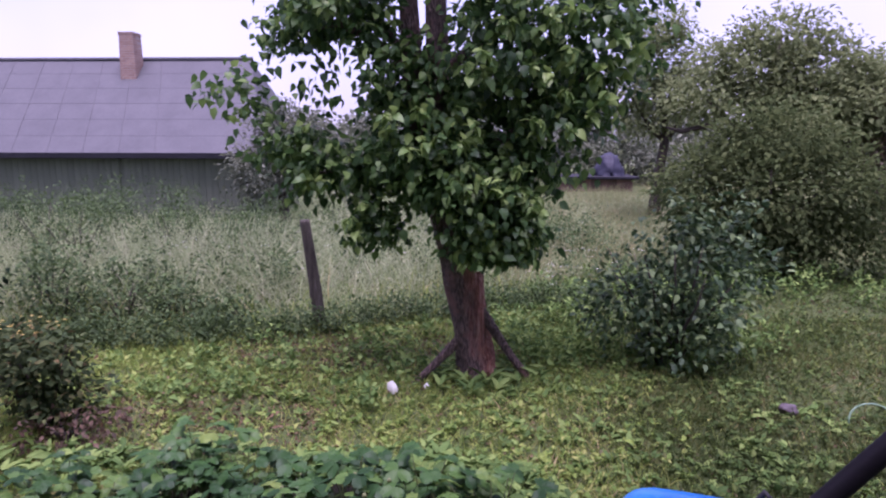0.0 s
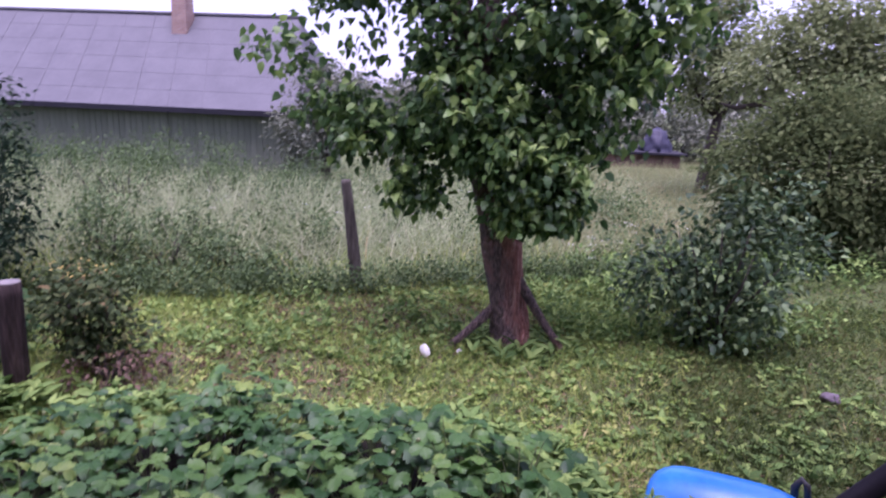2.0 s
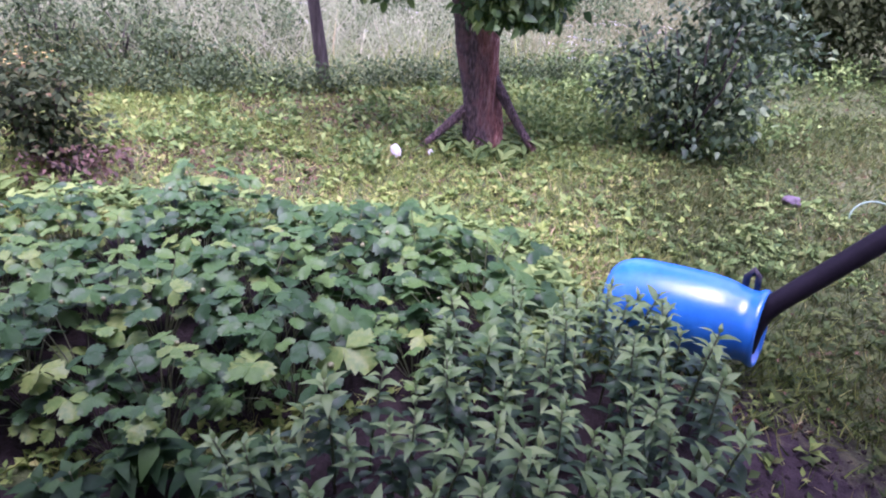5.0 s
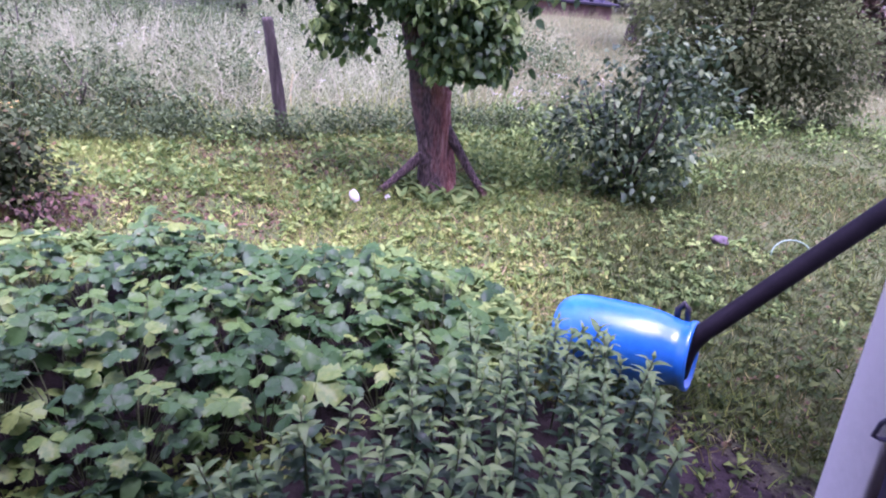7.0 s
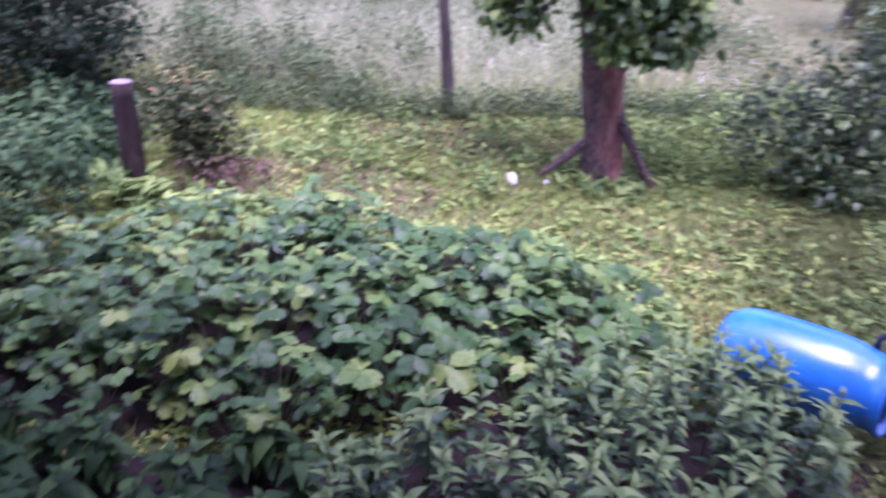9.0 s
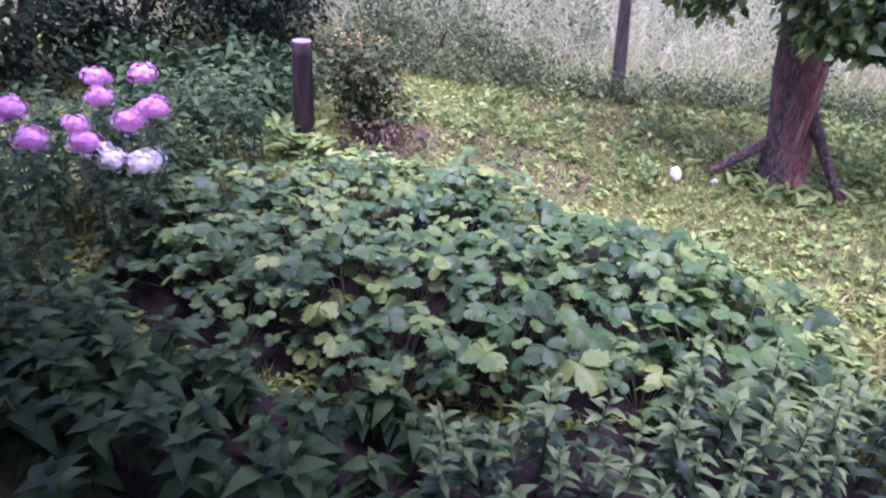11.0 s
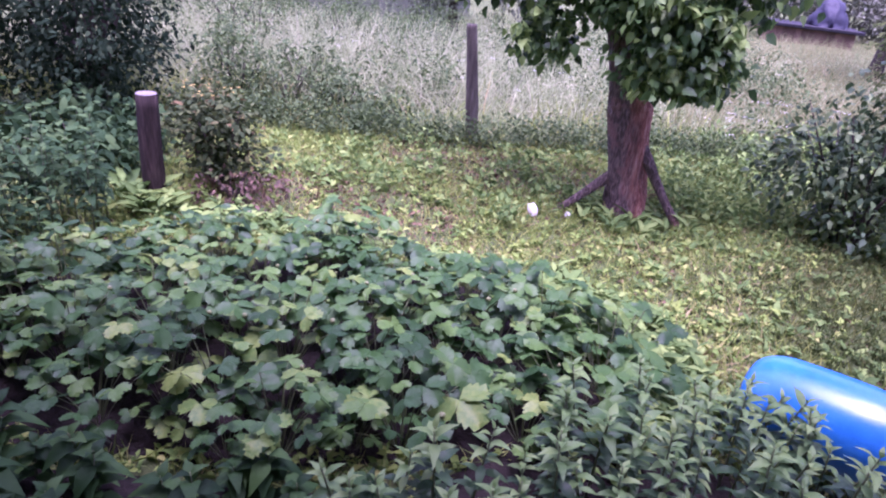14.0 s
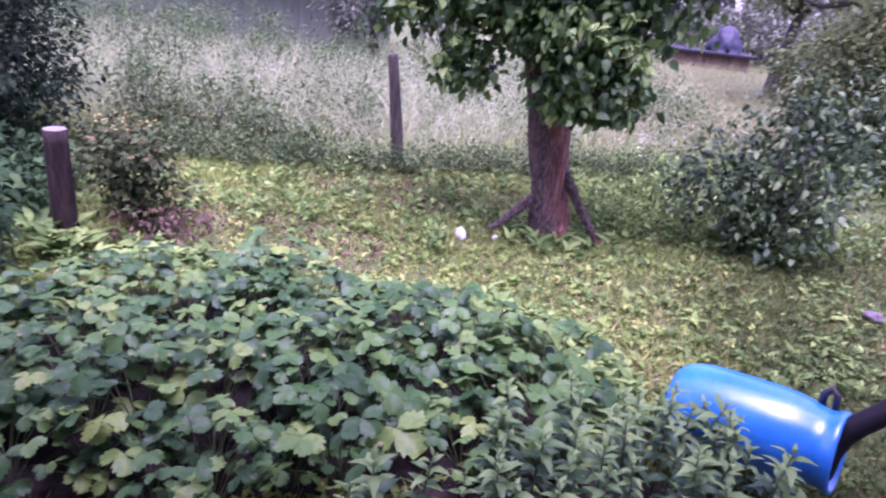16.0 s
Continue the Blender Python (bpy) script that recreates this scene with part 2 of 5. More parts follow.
M_STONE = plain_mat("purple-grey stone", [(0.3, (0.06, 0.05, 0.054)), (0.7, (0.11, 0.09, 0.096))], 0.8, 15, 80)
M_PAPER = plain_mat("white paper", [(0.3, (0.5, 0.52, 0.46)), (0.7, (0.62, 0.63, 0.57))], 0.7, 20, 90)
M_HOSE = plain_mat("pale green hose plastic", [(0.3, (0.12, 0.22, 0.13)), (0.7, (0.18, 0.29, 0.18))], 0.45, 20, 90)
M_PLASTER = plain_mat("pale house plaster", [(0.3, (0.42, 0.40, 0.36)), (0.7, (0.52, 0.50, 0.46))], 0.9, 3, 60, 0.3, 0.005)
M_FLOOR = plain_mat("brown floor paint", [(0.3, (0.14, 0.07, 0.04)), (0.7, (0.2, 0.10, 0.06))], 0.5, 3, 40)
M_TARP = plain_mat("blue-grey tarpaulin", [(0.3, (0.014, 0.015, 0.028)), (0.7, (0.032, 0.034, 0.055))], 0.6, 3, 20, 0.4, 0.03, spec=0.3)
M_SHED = plain_mat("red-brown shed boards", [(0.3, (0.075, 0.042, 0.034)), (0.7, (0.17, 0.1, 0.078))], 0.85, 3, 25, 0.4, 0.01, per_piece=0.3)


def bark_mat(name, stripped=False):
    """Grey-brown bark with reddish patches; on the trunk one side is worn to bare red wood."""
    m, n, l, b = nodes_of(name)
    v = n.new("ShaderNodeTexVoronoi")
    tc = n.new("ShaderNodeTexCoord")
    mp = n.new("ShaderNodeMapping")
    mp.inputs["Scale"].default_value = (16, 16, 4.0)
    l.new(tc.outputs["Object"], mp.inputs["Vector"])
    l.new(mp.outputs[0], v.inputs["Vector"])
    t = noise_tex(n, l, 5, 5)
    t2 = noise_tex(n, l, 22, 8, 0.75, stretch=(1.6, 1.6, 0.6))
    r1 = ramp(n, [(0.28, (0.022, 0.015, 0.013)), (0.46, (0.085, 0.058, 0.047)), (0.72, (0.22, 0.155, 0.125))])
    mx = n.new("ShaderNodeMixRGB")
    mx.inputs[0].default_value = 0.58
    l.new(v.outputs["Distance"], mx.inputs[1])
    l.new(t2.outputs["Fac"], mx.inputs[2])
    l.new(mx.outputs[0], r1.inputs[0])
    r2 = ramp(n, [(0.0, (0.13, 0.065, 0.05)), (1.0, (0.27, 0.15, 0.12))])
    l.new(t2.outputs["Fac"], r2.inputs[0])
    mask = ramp(n, [(0.55, (0, 0, 0)), (0.66, (1, 1, 1))])
    l.new(t.outputs["Fac"], mask.inputs[0])
    mm = n.new("ShaderNodeMixRGB")
    l.new(mask.outputs[0], mm.inputs[0])
    l.new(r1.outputs[0], mm.inputs[1])
    l.new(r2.outputs[0], mm.inputs[2])
    colour = mm.outputs[0]
    if stripped:
        sep = n.new("ShaderNodeSeparateXYZ")
        l.new(tc.outputs["Object"], sep.inputs[0])
        side = n.new("ShaderNodeMath")
        side.operation = 'MULTIPLY_ADD'
        side.inputs[1].default_value = 0.16
        l.new(sep.outputs["Z"], side.inputs[0])
        l.new(sep.outputs["X"], side.inputs[2])
        ragged = noise_tex(n, l, 7, 6, 0.7, stretch=(1.5, 1.5, 0.45))
        jag = n.new("ShaderNodeMath")
        jag.operation = 'MULTIPLY_ADD'
        jag.inputs[1].default_value = 0.34
        l.new(ragged.outputs["Fac"], jag.inputs[0])
        l.new(side.outputs[0], jag.inputs[2])
        worn = ramp(n, [(0.1, (0, 0, 0)), (0.2, (0.9, 0.9, 0.9))])
        l.new(jag.outputs[0], worn.inputs[0])
        streak = noise_tex(n, l, 20, 6, 0.75, stretch=(2.2, 2.2, 0.3))
        red = ramp(n, [(0.32, (0.1, 0.032, 0.022)), (0.5, (0.33, 0.125, 0.08)), (0.66, (0.6, 0.36, 0.26))])
        l.new(streak.outputs["Fac"], red.inputs[0])
        both = n.new("ShaderNodeMixRGB")
        l.new(worn.outputs[0], both.inputs[0])
        l.new(colour, both.inputs[1])
        l.new(red.outputs[0], both.inputs[2])
        colour = both.outputs[0]
    l.new(colour, b.inputs["Base Color"])
    b.inputs["Roughness"].default_value = 0.85
    bump(n, l, mx.outputs[0], 1.0, 0.07, b)
    return m


M_BARK = bark_mat("pear bark")
M_TRUNK = bark_mat("stripped pear bark", True)


def brick_mat():
    m, n, l, b = nodes_of("chimney brick")
    tc = n.new("ShaderNodeTexCoord")
    mp = n.new("ShaderNodeMapping")
    mp.inputs["Rotation"].default_value = (radians(90), 0, 0)
    br = n.new("ShaderNodeTexBrick")
    br.inputs["Scale"].default_value = 1.0
    br.inputs["Brick Width"].default_value, br.inputs["Row Height"].default_value, br.inputs["Mortar Size"].default_value = 0.25, 0.075, 0.008
    br.inputs["Color1"].default_value = (0.25, 0.16, 0.12, 1)
    br.inputs["Color2"].default_value = (0.31, 0.21, 0.155, 1)
    br.inputs["Mortar"].default_value = (0.30, 0.26, 0.24, 1)
    l.new(tc.outputs["Object"], mp.inputs["Vector"])
    l.new(mp.outputs[0], br.inputs["Vector"])
    t = noise_tex(n, l, 3, 5)
    mx = n.new("ShaderNodeMixRGB")
    mx.blend_type = 'MULTIPLY'
    mx.inputs[0].default_value = 0.6
    r = ramp(n, [(0.35, (0.55, 0.48, 0.5)), (0.6, (1, 1, 1))])
    l.new(t.outputs["Fac"], r.inputs[0])
    l.new(br.outputs["Color"], mx.inputs[1])
    l.new(r.outputs[0], mx.inputs[2])
    l.new(mx.outputs[0], b.inputs["Base Color"])
    b.inputs["Roughness"].default_value = 0.9
    bump(n, l, br.outputs["Fac"], -0.5, 0.01, b)
    return m


M_BRICK = brick_mat()


def ground_mat():
    """Soil, thin turf, dead grass; bare purplish soil by the barrel."""
    m, n, l, b = nodes_of("garden ground")
    t1 = noise_tex(n, l, 0.9, 5)
    t2 = noise_tex(n, l, 14, 6)
    t3 = noise_tex(n, l, 70, 4)
    mx = n.new("ShaderNodeMixRGB")
    mx.inputs[0].default_value = 0.5
    l.new(t1.outputs["Fac"], mx.inputs[1])
    l.new(t2.outputs["Fac"], mx.inputs[2])
    r = ramp(n, [(0.30, (0.045, 0.05, 0.022)), (0.42, (0.055, 0.078, 0.026)), (0.54, (0.072, 0.1, 0.032)), (0.66, (0.13, 0.12, 0.058)), (0.78, (0.19, 0.14, 0.085))])
    l.new(mx.outputs[0], r.inputs[0])
    soil = ramp(n, [(0.3, (0.018, 0.014, 0.013)), (0.7, (0.052, 0.04, 0.04))])
    l.new(t2.outputs["Fac"], soil.inputs[0])
    tc = n.new("ShaderNodeTexCoord")
    sub = n.new("ShaderNodeVectorMath")
    sub.operation = 'DISTANCE'
    sub.inputs[1].default_value = (1.75, 1.55, 0)
    l.new(tc.outputs["Object"], sub.inputs[0])
    ad = n.new("ShaderNodeMath")
    ad.operation = 'ADD'
    l.new(sub.outputs["Value"], ad.inputs[0])
    l.new(t2.outputs["Fac"], ad.inputs[1])
    mask = ramp(n, [(0.0, (1, 1, 1)), (0.62, (1, 1, 1)), (0.82, (0, 0, 0))])
    dv = n.new("ShaderNodeMath")
    dv.operation = 'MULTIPLY'
    dv.inputs[1].default_value = 0.62
    l.new(ad.outputs[0], dv.inputs[0])
    l.new(dv.outputs[0], mask.inputs[0])
    mm = n.new("ShaderNodeMixRGB")
    l.new(mask.outputs[0], mm.inputs[0])
    l.new(r.outputs[0], mm.inputs[1])
    l.new(soil.outputs[0], mm.inputs[2])
    l.new(mm.outputs[0], b.inputs["Base Color"])
    b.inputs["Roughness"].default_value = 0.95
    b.inputs["Specular IOR Level"].default_value = 0.2
    bump(n, l, t3.outputs["Fac"], 0.7, 0.02, b)
    return m


M_GROUND = ground_mat()


# ---- mesh helpers ----
def part(name, bm, material, parent=None, label="", smooth=True):
    """One bmesh as one mesh object, under a thing or a part."""
    me = bpy.data.meshes.new(name)
    bm.to_mesh(me)
    bm.free()
    me.materials.append(material)
    if smooth:
        me.shade_smooth()
    ob = new(name, me)
    if parent is not None:
        ob.parent = parent
    if label:
        ob["label"] = label
    return ob


def placed(name, me, parent, m):
    ob = new(name, me)
    ob.parent = parent
    ob.matrix_basis = m
    return ob


def thing(name, m, label, category, group="", kind=""):
    ob = new(name)
    ob.matrix_basis = m
    return tagged(ob, label, category, group, kind)


def box(bm, lo, hi, bevel=0.0):
    c = [(a + b) / 2 for a, b in zip(lo, hi)]
    s = [b - a for a, b in zip(lo, hi)]
    r = bmesh.ops.create_cube(bm, size=1, matrix=Matrix.LocRotScale(c, None, s))
    if bevel:
        es = list({e for v in r["verts"] for e in v.link_edges})
        bmesh.ops.bevel(bm, geom=es, offset=bevel, segments=2, profile=0.5, affect='EDGES')


def tube(bm, pts, radii, sides=8, cap=True, rough=0.0):
    """A tapered tube along points, with an uneven skin if rough."""
    pts = [Vector(p) for p in pts]
    rings = []
    side = None
    for i, p in enumerate(pts):
        d = (pts[min(i + 1, len(pts) - 1)] - pts[max(i - 1, 0)]).normalized()
        if side is None:
            side = d.orthogonal().normalized()
        side = (side - d * side.dot(d)).normalized()
        up = d.cross(side)
        ring = []
        for k in range(sides):
            a = 2 * math.pi * k / sides
            q = side * math.cos(a) + up * math.sin(a)
            rr = radii[i] * (1 + rough * noise.noise((p + q * 0.3) * 6.0) * 2)
            ring.append(bm.verts.new(p + q * rr))
        rings.append(ring)
    for a, b in zip(rings, rings[1:]):
        for k in range(sides):
            bm.faces.new((a[k], a[(k + 1) % sides], b[(k + 1) % sides], b[k]))
    if cap:
        bm.faces.new(rings[0][::-1])
        bm.faces.new(rings[-1])


def lathe(bm, profile, m, sides=40):
    rings = []
    for r, z in profile:
        rings.append([bm.verts.new(m @ Vector((r * math.cos(2 * math.pi * k / sides), r * math.sin(2 * math.pi * k / sides), z))) for k in range(sides)])
    for a, b in zip(rings, rings[1:]):
        for k in range(sides):
            bm.faces.new((a[k], a[(k + 1) % sides], b[(k + 1) % sides], b[k]))


def mesh_np(name, verts, faces, material):
    me = bpy.data.meshes.new(name)
    n, k = faces.shape
    me.vertices.add(len(verts))
    me.vertices.foreach_set("co", verts.astype(np.float32).ravel())
    me.loops.add(n * k)
    me.loops.foreach_set("vertex_index", faces.astype(np.int32).ravel())
    me.polygons.add(n)
    me.polygons.foreach_set("loop_start", np.arange(0, n * k, k, dtype=np.int32))
    me.update(calc_edges=True)
    me.materials.append(material)
    me.shade_smooth()
    return me


def blade_shape(width=0.5, fold=0.14, droop=0.25):
    """A pointed leaf of length 1 along +x, folded at its rib: vertices and quads."""
    xs = (0.0, 0.28, 0.62, 1.0)
    ws = (0.04, 0.48, 0.40, 0.02)
    v = []
    for x, w in zip(xs, ws):
        z = -droop * x * x
        y = w * width / 0.5 * 0.5
        v += [(x, -y, z + fold * w), (x, 0, z), (x, y, z + fold * w)]
    f = []
    for i in range(3):
        a = 3 * i
        f += [(a, a + 3, a + 4, a + 1), (a + 1, a + 4, a + 5, a + 2)]
    return np.array(v, float), np.array(f)


def rough_shape(width=0.6, fold=0.12, droop=0.2):
    """A coarser leaf of four corners and a bent rib, for far foliage."""
    v = np.array([(0, 0, 0), (0.45, -width / 2, fold), (0.5, 0, -droop * 0.3), (0.45, width / 2, fold), (1, 0, -droop)], float)
    return v, np.array([(0, 1, 2), (0, 2, 3), (1, 4, 2), (2, 4, 3)])


def strip_shape(width=0.03, bend=0.35):
    """An upright grass blade of length 1 along +x, bending over."""
    v = []
    for x, w in ((0, 1.0), (0.5, 0.8), (1.0, 0.1)):
        z = -bend * x * x
        v += [(x, -w * width / 2, z), (x, w * width / 2, z)]
    return np.array(v, float), np.array([(0, 2, 3, 1), (2, 4, 5, 3)])


def frames_np(ahead, spin):
    """Rotation matrices whose x axis is ahead, turned by spin about it."""
    ahead = ahead / np.linalg.norm(ahead, axis=1, keepdims=True)
    ref = np.where(np.abs(ahead[:, 2:3]) > 0.95, np.array([[1.0, 0, 0]]), np.array([[0, 0, 1.0]]))
    y = np.cross(ref, ahead)
    y /= np.linalg.norm(y, axis=1, keepdims=True)
    z = np.cross(ahead, y)
    c, s = np.cos(spin)[:, None], np.sin(spin)[:, None]
    y, z = c * y + s * z, c * z - s * y
    return np.stack([ahead, y, z], -1)


def scatter(name, shape, pos, ahead, spin, size, material):
    """Many leaves of one shape joined into one mesh."""
    v, f = shape
    r = frames_np(ahead, spin)
    out = np.einsum("nij,vj->nvi", r, v) * size[:, None, None] + pos[:, None, :]
    faces = (f[None] + (np.arange(len(pos)) * len(v))[:, None, None]).reshape(-1, f.shape[1])
    return mesh_np(name, out.reshape(-1, 3), faces, material)


def sphere_dirs(n):
    d = rng.normal(size=(n, 3))
    return d / np.linalg.norm(d, axis=1, keepdims=True)


def foliage(lobes, per_clump, clump_r, leaf, material, name, shape, sag=0.5, density=1.0, shell=0.55, jitter=0.18, chaos=0.55, spin=0.42, lowest=-9.0):
    """Leaves in clumps on twigs through a set of lobes (x, y, z, rx, ry, rz, clumps)."""
    pos, ahead = [], []
    for x, y, z, rx, ry, rz, n in lobes:
        n = max(3, int(n * density))
        d = sphere_dirs(n)
        rad = (shell + (1 - shell) * rng.random(n) ** 0.7)[:, None]
        rad = rad * (1 + jitter * rng.normal(size=(n, 1)))
        c = np.array([x, y, z]) + d * rad * np.array([rx, ry, rz])
        k = per_clump
        off = rng.normal(size=(n, k, 3)) * clump_r
        p = c[:, None, :] + off
        a = d[:, None, :] * 0.7 + rng.normal(size=(n, k, 3)) * chaos
        a[..., 2] -= sag
        pos.append(p.reshape(-1, 3))
        ahead.append(a.reshape(-1, 3))
    pos, ahead = np.concatenate(pos), np.concatenate(ahead)
    high = pos[:, 2] > lowest
    pos, ahead = pos[high], ahead[high]
    n = len(pos)
    return scatter(name, shape, pos, ahead, rng.normal(size=n) * spin, leaf * (0.65 + 0.6 * rng.random(n)), material)


# ---- ground ----
def smooth(a, b, x):
    t = np.clip((x - a) / (b - a), 0, 1)
    return t * t * (3 - 2 * t)


def ground_z(x, y):
    """Level garden that falls a little towards the barn."""
    x, y = np.asarray(x, float), np.asarray(y, float)
    fall = -0.62 * smooth(8, 17, y) * smooth(2.5, -4, x)
    rough = 0.018 * np.sin(1.7 * x + 0.6 * y) * np.sin(1.3 * y - 0.4 * x) + 0.008 * np.sin(5.1 * x) * np.sin(4.3 * y + 1)
    return fall + rough


def spread(lo, hi, step, far):
    core = list(np.arange(lo, hi + 1e-6, step))
    out, s = [], step
    p = hi
    while p < far:
        s *= 1.35
        p += s
        out.append(p)
    back, s, p = [], step, lo
    while p > -far:
        s *= 1.35
        p -= s
        back.append(p)
    return np.array(back[::-1] + core + out)


gx, gy = spread(-8, 12, 0.2, 1500), spread(-2, 20, 0.2, 1500)
GX, GY = np.meshgrid(gx, gy)
gv = np.stack([GX, GY, ground_z(GX, GY)], -1).reshape(-1, 3)
ny, nx = GX.shape
ii = (np.arange(ny - 1)[:, None] * nx + np.arange(nx - 1)[None]).ravel()
ground = new("ground", mesh_np("ground", gv, np.stack([ii, ii + 1, ii + nx + 1, ii + nx], -1), M_GROUND))
tagged(ground, "uneven garden ground of thin turf and bare soil", "ground", kind="structure")


# ---- own house: window wall, room, added shading wall and eaves ----
WX0, WX1, WZ0, WZ1 = -2.2, 1.235, 0.55, 2.2
bm = bmesh.new()
box(bm, (-2.6, 0.10, -0.1), (WX0, 0.25, 3.30))
box(bm, (WX1 + 0.05, 0.10, -0.1), (2.4, 0.25, 3.30))
box(bm, (WX0, 0.10, -0.1), (WX1 + 0.05, 0.25, WZ0))
box(bm, (WX0, 0.10, WZ1), (WX1 + 0.05, 0.25, 3.30))
tagged(part("wall_north", bm, M_PLASTER, smooth=False), "plastered house wall with a window opening", "wall", kind="structure")
for nm, lo, hi in (("wall_south", (-2.6, -3.7, -0.1), (2.4, -3.5, 3.30)), ("wall_west", (-2.8, -3.7, -0.1), (-2.6, 0.25, 3.30)),
                   ("wall_east", (2.4, -3.7, -0.1), (2.6, 0.25, 3.30))):
    bm = bmesh.new()
    box(bm, lo, hi)
    tagged(part(nm, bm, M_PLASTER, smooth=False), "plain plastered house wall", "wall", kind="structure")
bm = bmesh.new()
box(bm, (-2.6, -3.5, 0.15), (2.4, 0.10, 0.25))
tagged(part("floor", bm, M_FLOOR, smooth=False), "brown painted floor of the room", "floor", kind="structure")
# runs out past the wall, unseen, to cut light from the near beds
bm = bmesh.new()
box(bm, (-3.1, -4.0, 3.30), (2.9, 1.28, 3.42))
tagged(part("ceiling", bm, M_PLASTER, smooth=False), "plain boarded ceiling, run out unseen as eaves to shade the beds", "ceiling", kind="structure")

# unseen wall, added to end the pipe and darken the ground by the barrel
bm = bmesh.new()
box(bm, (3.10, 0.27, -0.1), (3.40, 2.30, 3.0))
tagged(part("wall_added", bm, M_PLASTER, smooth=False), "plain unseen wall added to end the pipe and shade the barrel", "wall", kind="structure")

# unseen slab, added overhead to keep sun off the barrel and lawn
bm = bmesh.new()
box(bm, (1.85, 1.32, 3.002), (3.7, 2.6, 3.10))
tagged(part("ceiling", bm, M_PLASTER, smooth=False), "plain boarded slab added unseen to shade barrel and lawn", "ceiling", kind="structure")

window = thing("window_1", pose(0, 0, 0), "open white-painted wooden window with an iron catch", "window", kind="structure")
LEAN = 0.10  # the old frame has sagged out of plumb


def leaned(bm):
    for v in bm.verts:
        v.co.x -= LEAN * (v.co.z - 1.50)


bm = bmesh.new()
box(bm, (1.167, 0.205, WZ0), (1.234, 0.256, WZ1), 0.003)
leaned(bm)
part("window_frame", bm, M_CREAM, window, "white-painted stile, slightly chipped")
bm = bmesh.new()
box(bm, (WX0 + 0.001, 0.205, WZ0), (WX0 + 0.06, 0.256, WZ1), 0.003)
part("window_frame", bm, M_CREAM, window)
bm = bmesh.new()
box(bm, (WX0 + 0.061, 0.205, WZ1 - 0.06), (1.166, 0.256, WZ1 - 0.001), 0.003)
part("window_frame", bm, M_CREAM, window)
bm = bmesh.new()
box(bm, (WX0 + 0.061, 0.06, WZ0 + 0.001), (1.16, 0.26, WZ0 + 0.03), 0.003)
part("window_sill", bm, M_CREAM, window)
# inner jamb and casing: their shade is given by dark materials
bm = bmesh.new()
box(bm, (1.174, 0.115, WZ0), (1.234, 0.2045, 1.535), 0.004)
box(bm, (1.176, 0.115, 1.56), (1.234, 0.2045, WZ1), 0.004)
leaned(bm)
part("shaded_edge", bm, M_IRON, window, "inner edge of the frame, its shade put into the colour")
bm = bmesh.new()
box(bm, (1.236, 0.105, WZ0), (1.284, 0.250, WZ1), 0.003)
leaned(bm)
part("casing", bm, M_FASCIA, window, "casing board, the room's darkness put into its colour")
bm = bmesh.new()
box(bm, (1.170, 0.150, 1.530), (1.1745, 0.198, 1.60), 0.002)
box(bm, (1.160, 0.125, 1.44), (1.1735, 0.150, 1.50), 0.003)
leaned(bm)
catch = part("catch", bm, M_IRON, window, "dark iron window catch")
bm = bmesh.new()
ring = [(1.170, 0.196, 1.530), (1.166, 0.204, 1.526), (1.164, 0.210, 1.514), (1.164, 0.213, 1.500), (1.166, 0.208, 1.502), (1.169, 0.198, 1.510)]
tube(bm, ring, [0.0018] * len(ring), 6)
leaned(bm)
part("thumb_ring", bm, M_IRON, catch)

# ---- pear tree ----
TX, TY = 0.84, 4.70
tree = thing("pear_tree", pose(TX, TY, 0), "leafy pear tree with forked grey-brown trunk and stripped bark", "tree")


def trunk_mesh():
    bm = bmesh.new()
    pts = [(-0.07, 0.0, -0.08), (-0.07, 0, 0.03), (-0.09, 0, 0.15), (-0.12, 0, 0.32), (-0.15, 0, 0.52), (-0.185, 0, 0.78), (-0.27, 0.01, 1.0), (-0.325, 0.02, 1.25), (-0.38, 0.03, 1.55), (-0.42, 0.03, 1.8)]
    rad = [0.2, 0.172, 0.15, 0.141, 0.143, 0.142, 0.122, 0.118, 0.135, 0.165]
    tube(bm, pts, rad, 36, True, 0.16)
    return bm


trunk = part("trunk", trunk_mesh(), M_TRUNK, tree, "trunk with one side worn to red wood")
bm = bmesh.new()
tube(bm, [(-0.47, 0.03, 1.70), (-0.54, 0.03, 2.05), (-0.59, 0.04, 2.4), (-0.61, 0.06, 2.8), (-0.66, 0.08, 3.6), (-0.74, 0.1, 4.4)], [0.10, 0.09, 0.078, 0.07, 0.05, 0.02], 14, True, 0.08)
part("limb", bm, M_BARK, tree)
bm = bmesh.new()
tube(bm, [(-0.37, 0.03, 1.70), (-0.38, 0.02, 2.05), (-0.395, 0.0, 2.4), (-0.40, -0.02, 2.8), (-0.34, -0.05, 3.6), (-0.22, -0.1, 4.5)], [0.105, 0.098, 0.088, 0.08, 0.055, 0.02], 14, True, 0.08)
part("limb", bm, M_BARK, tree)
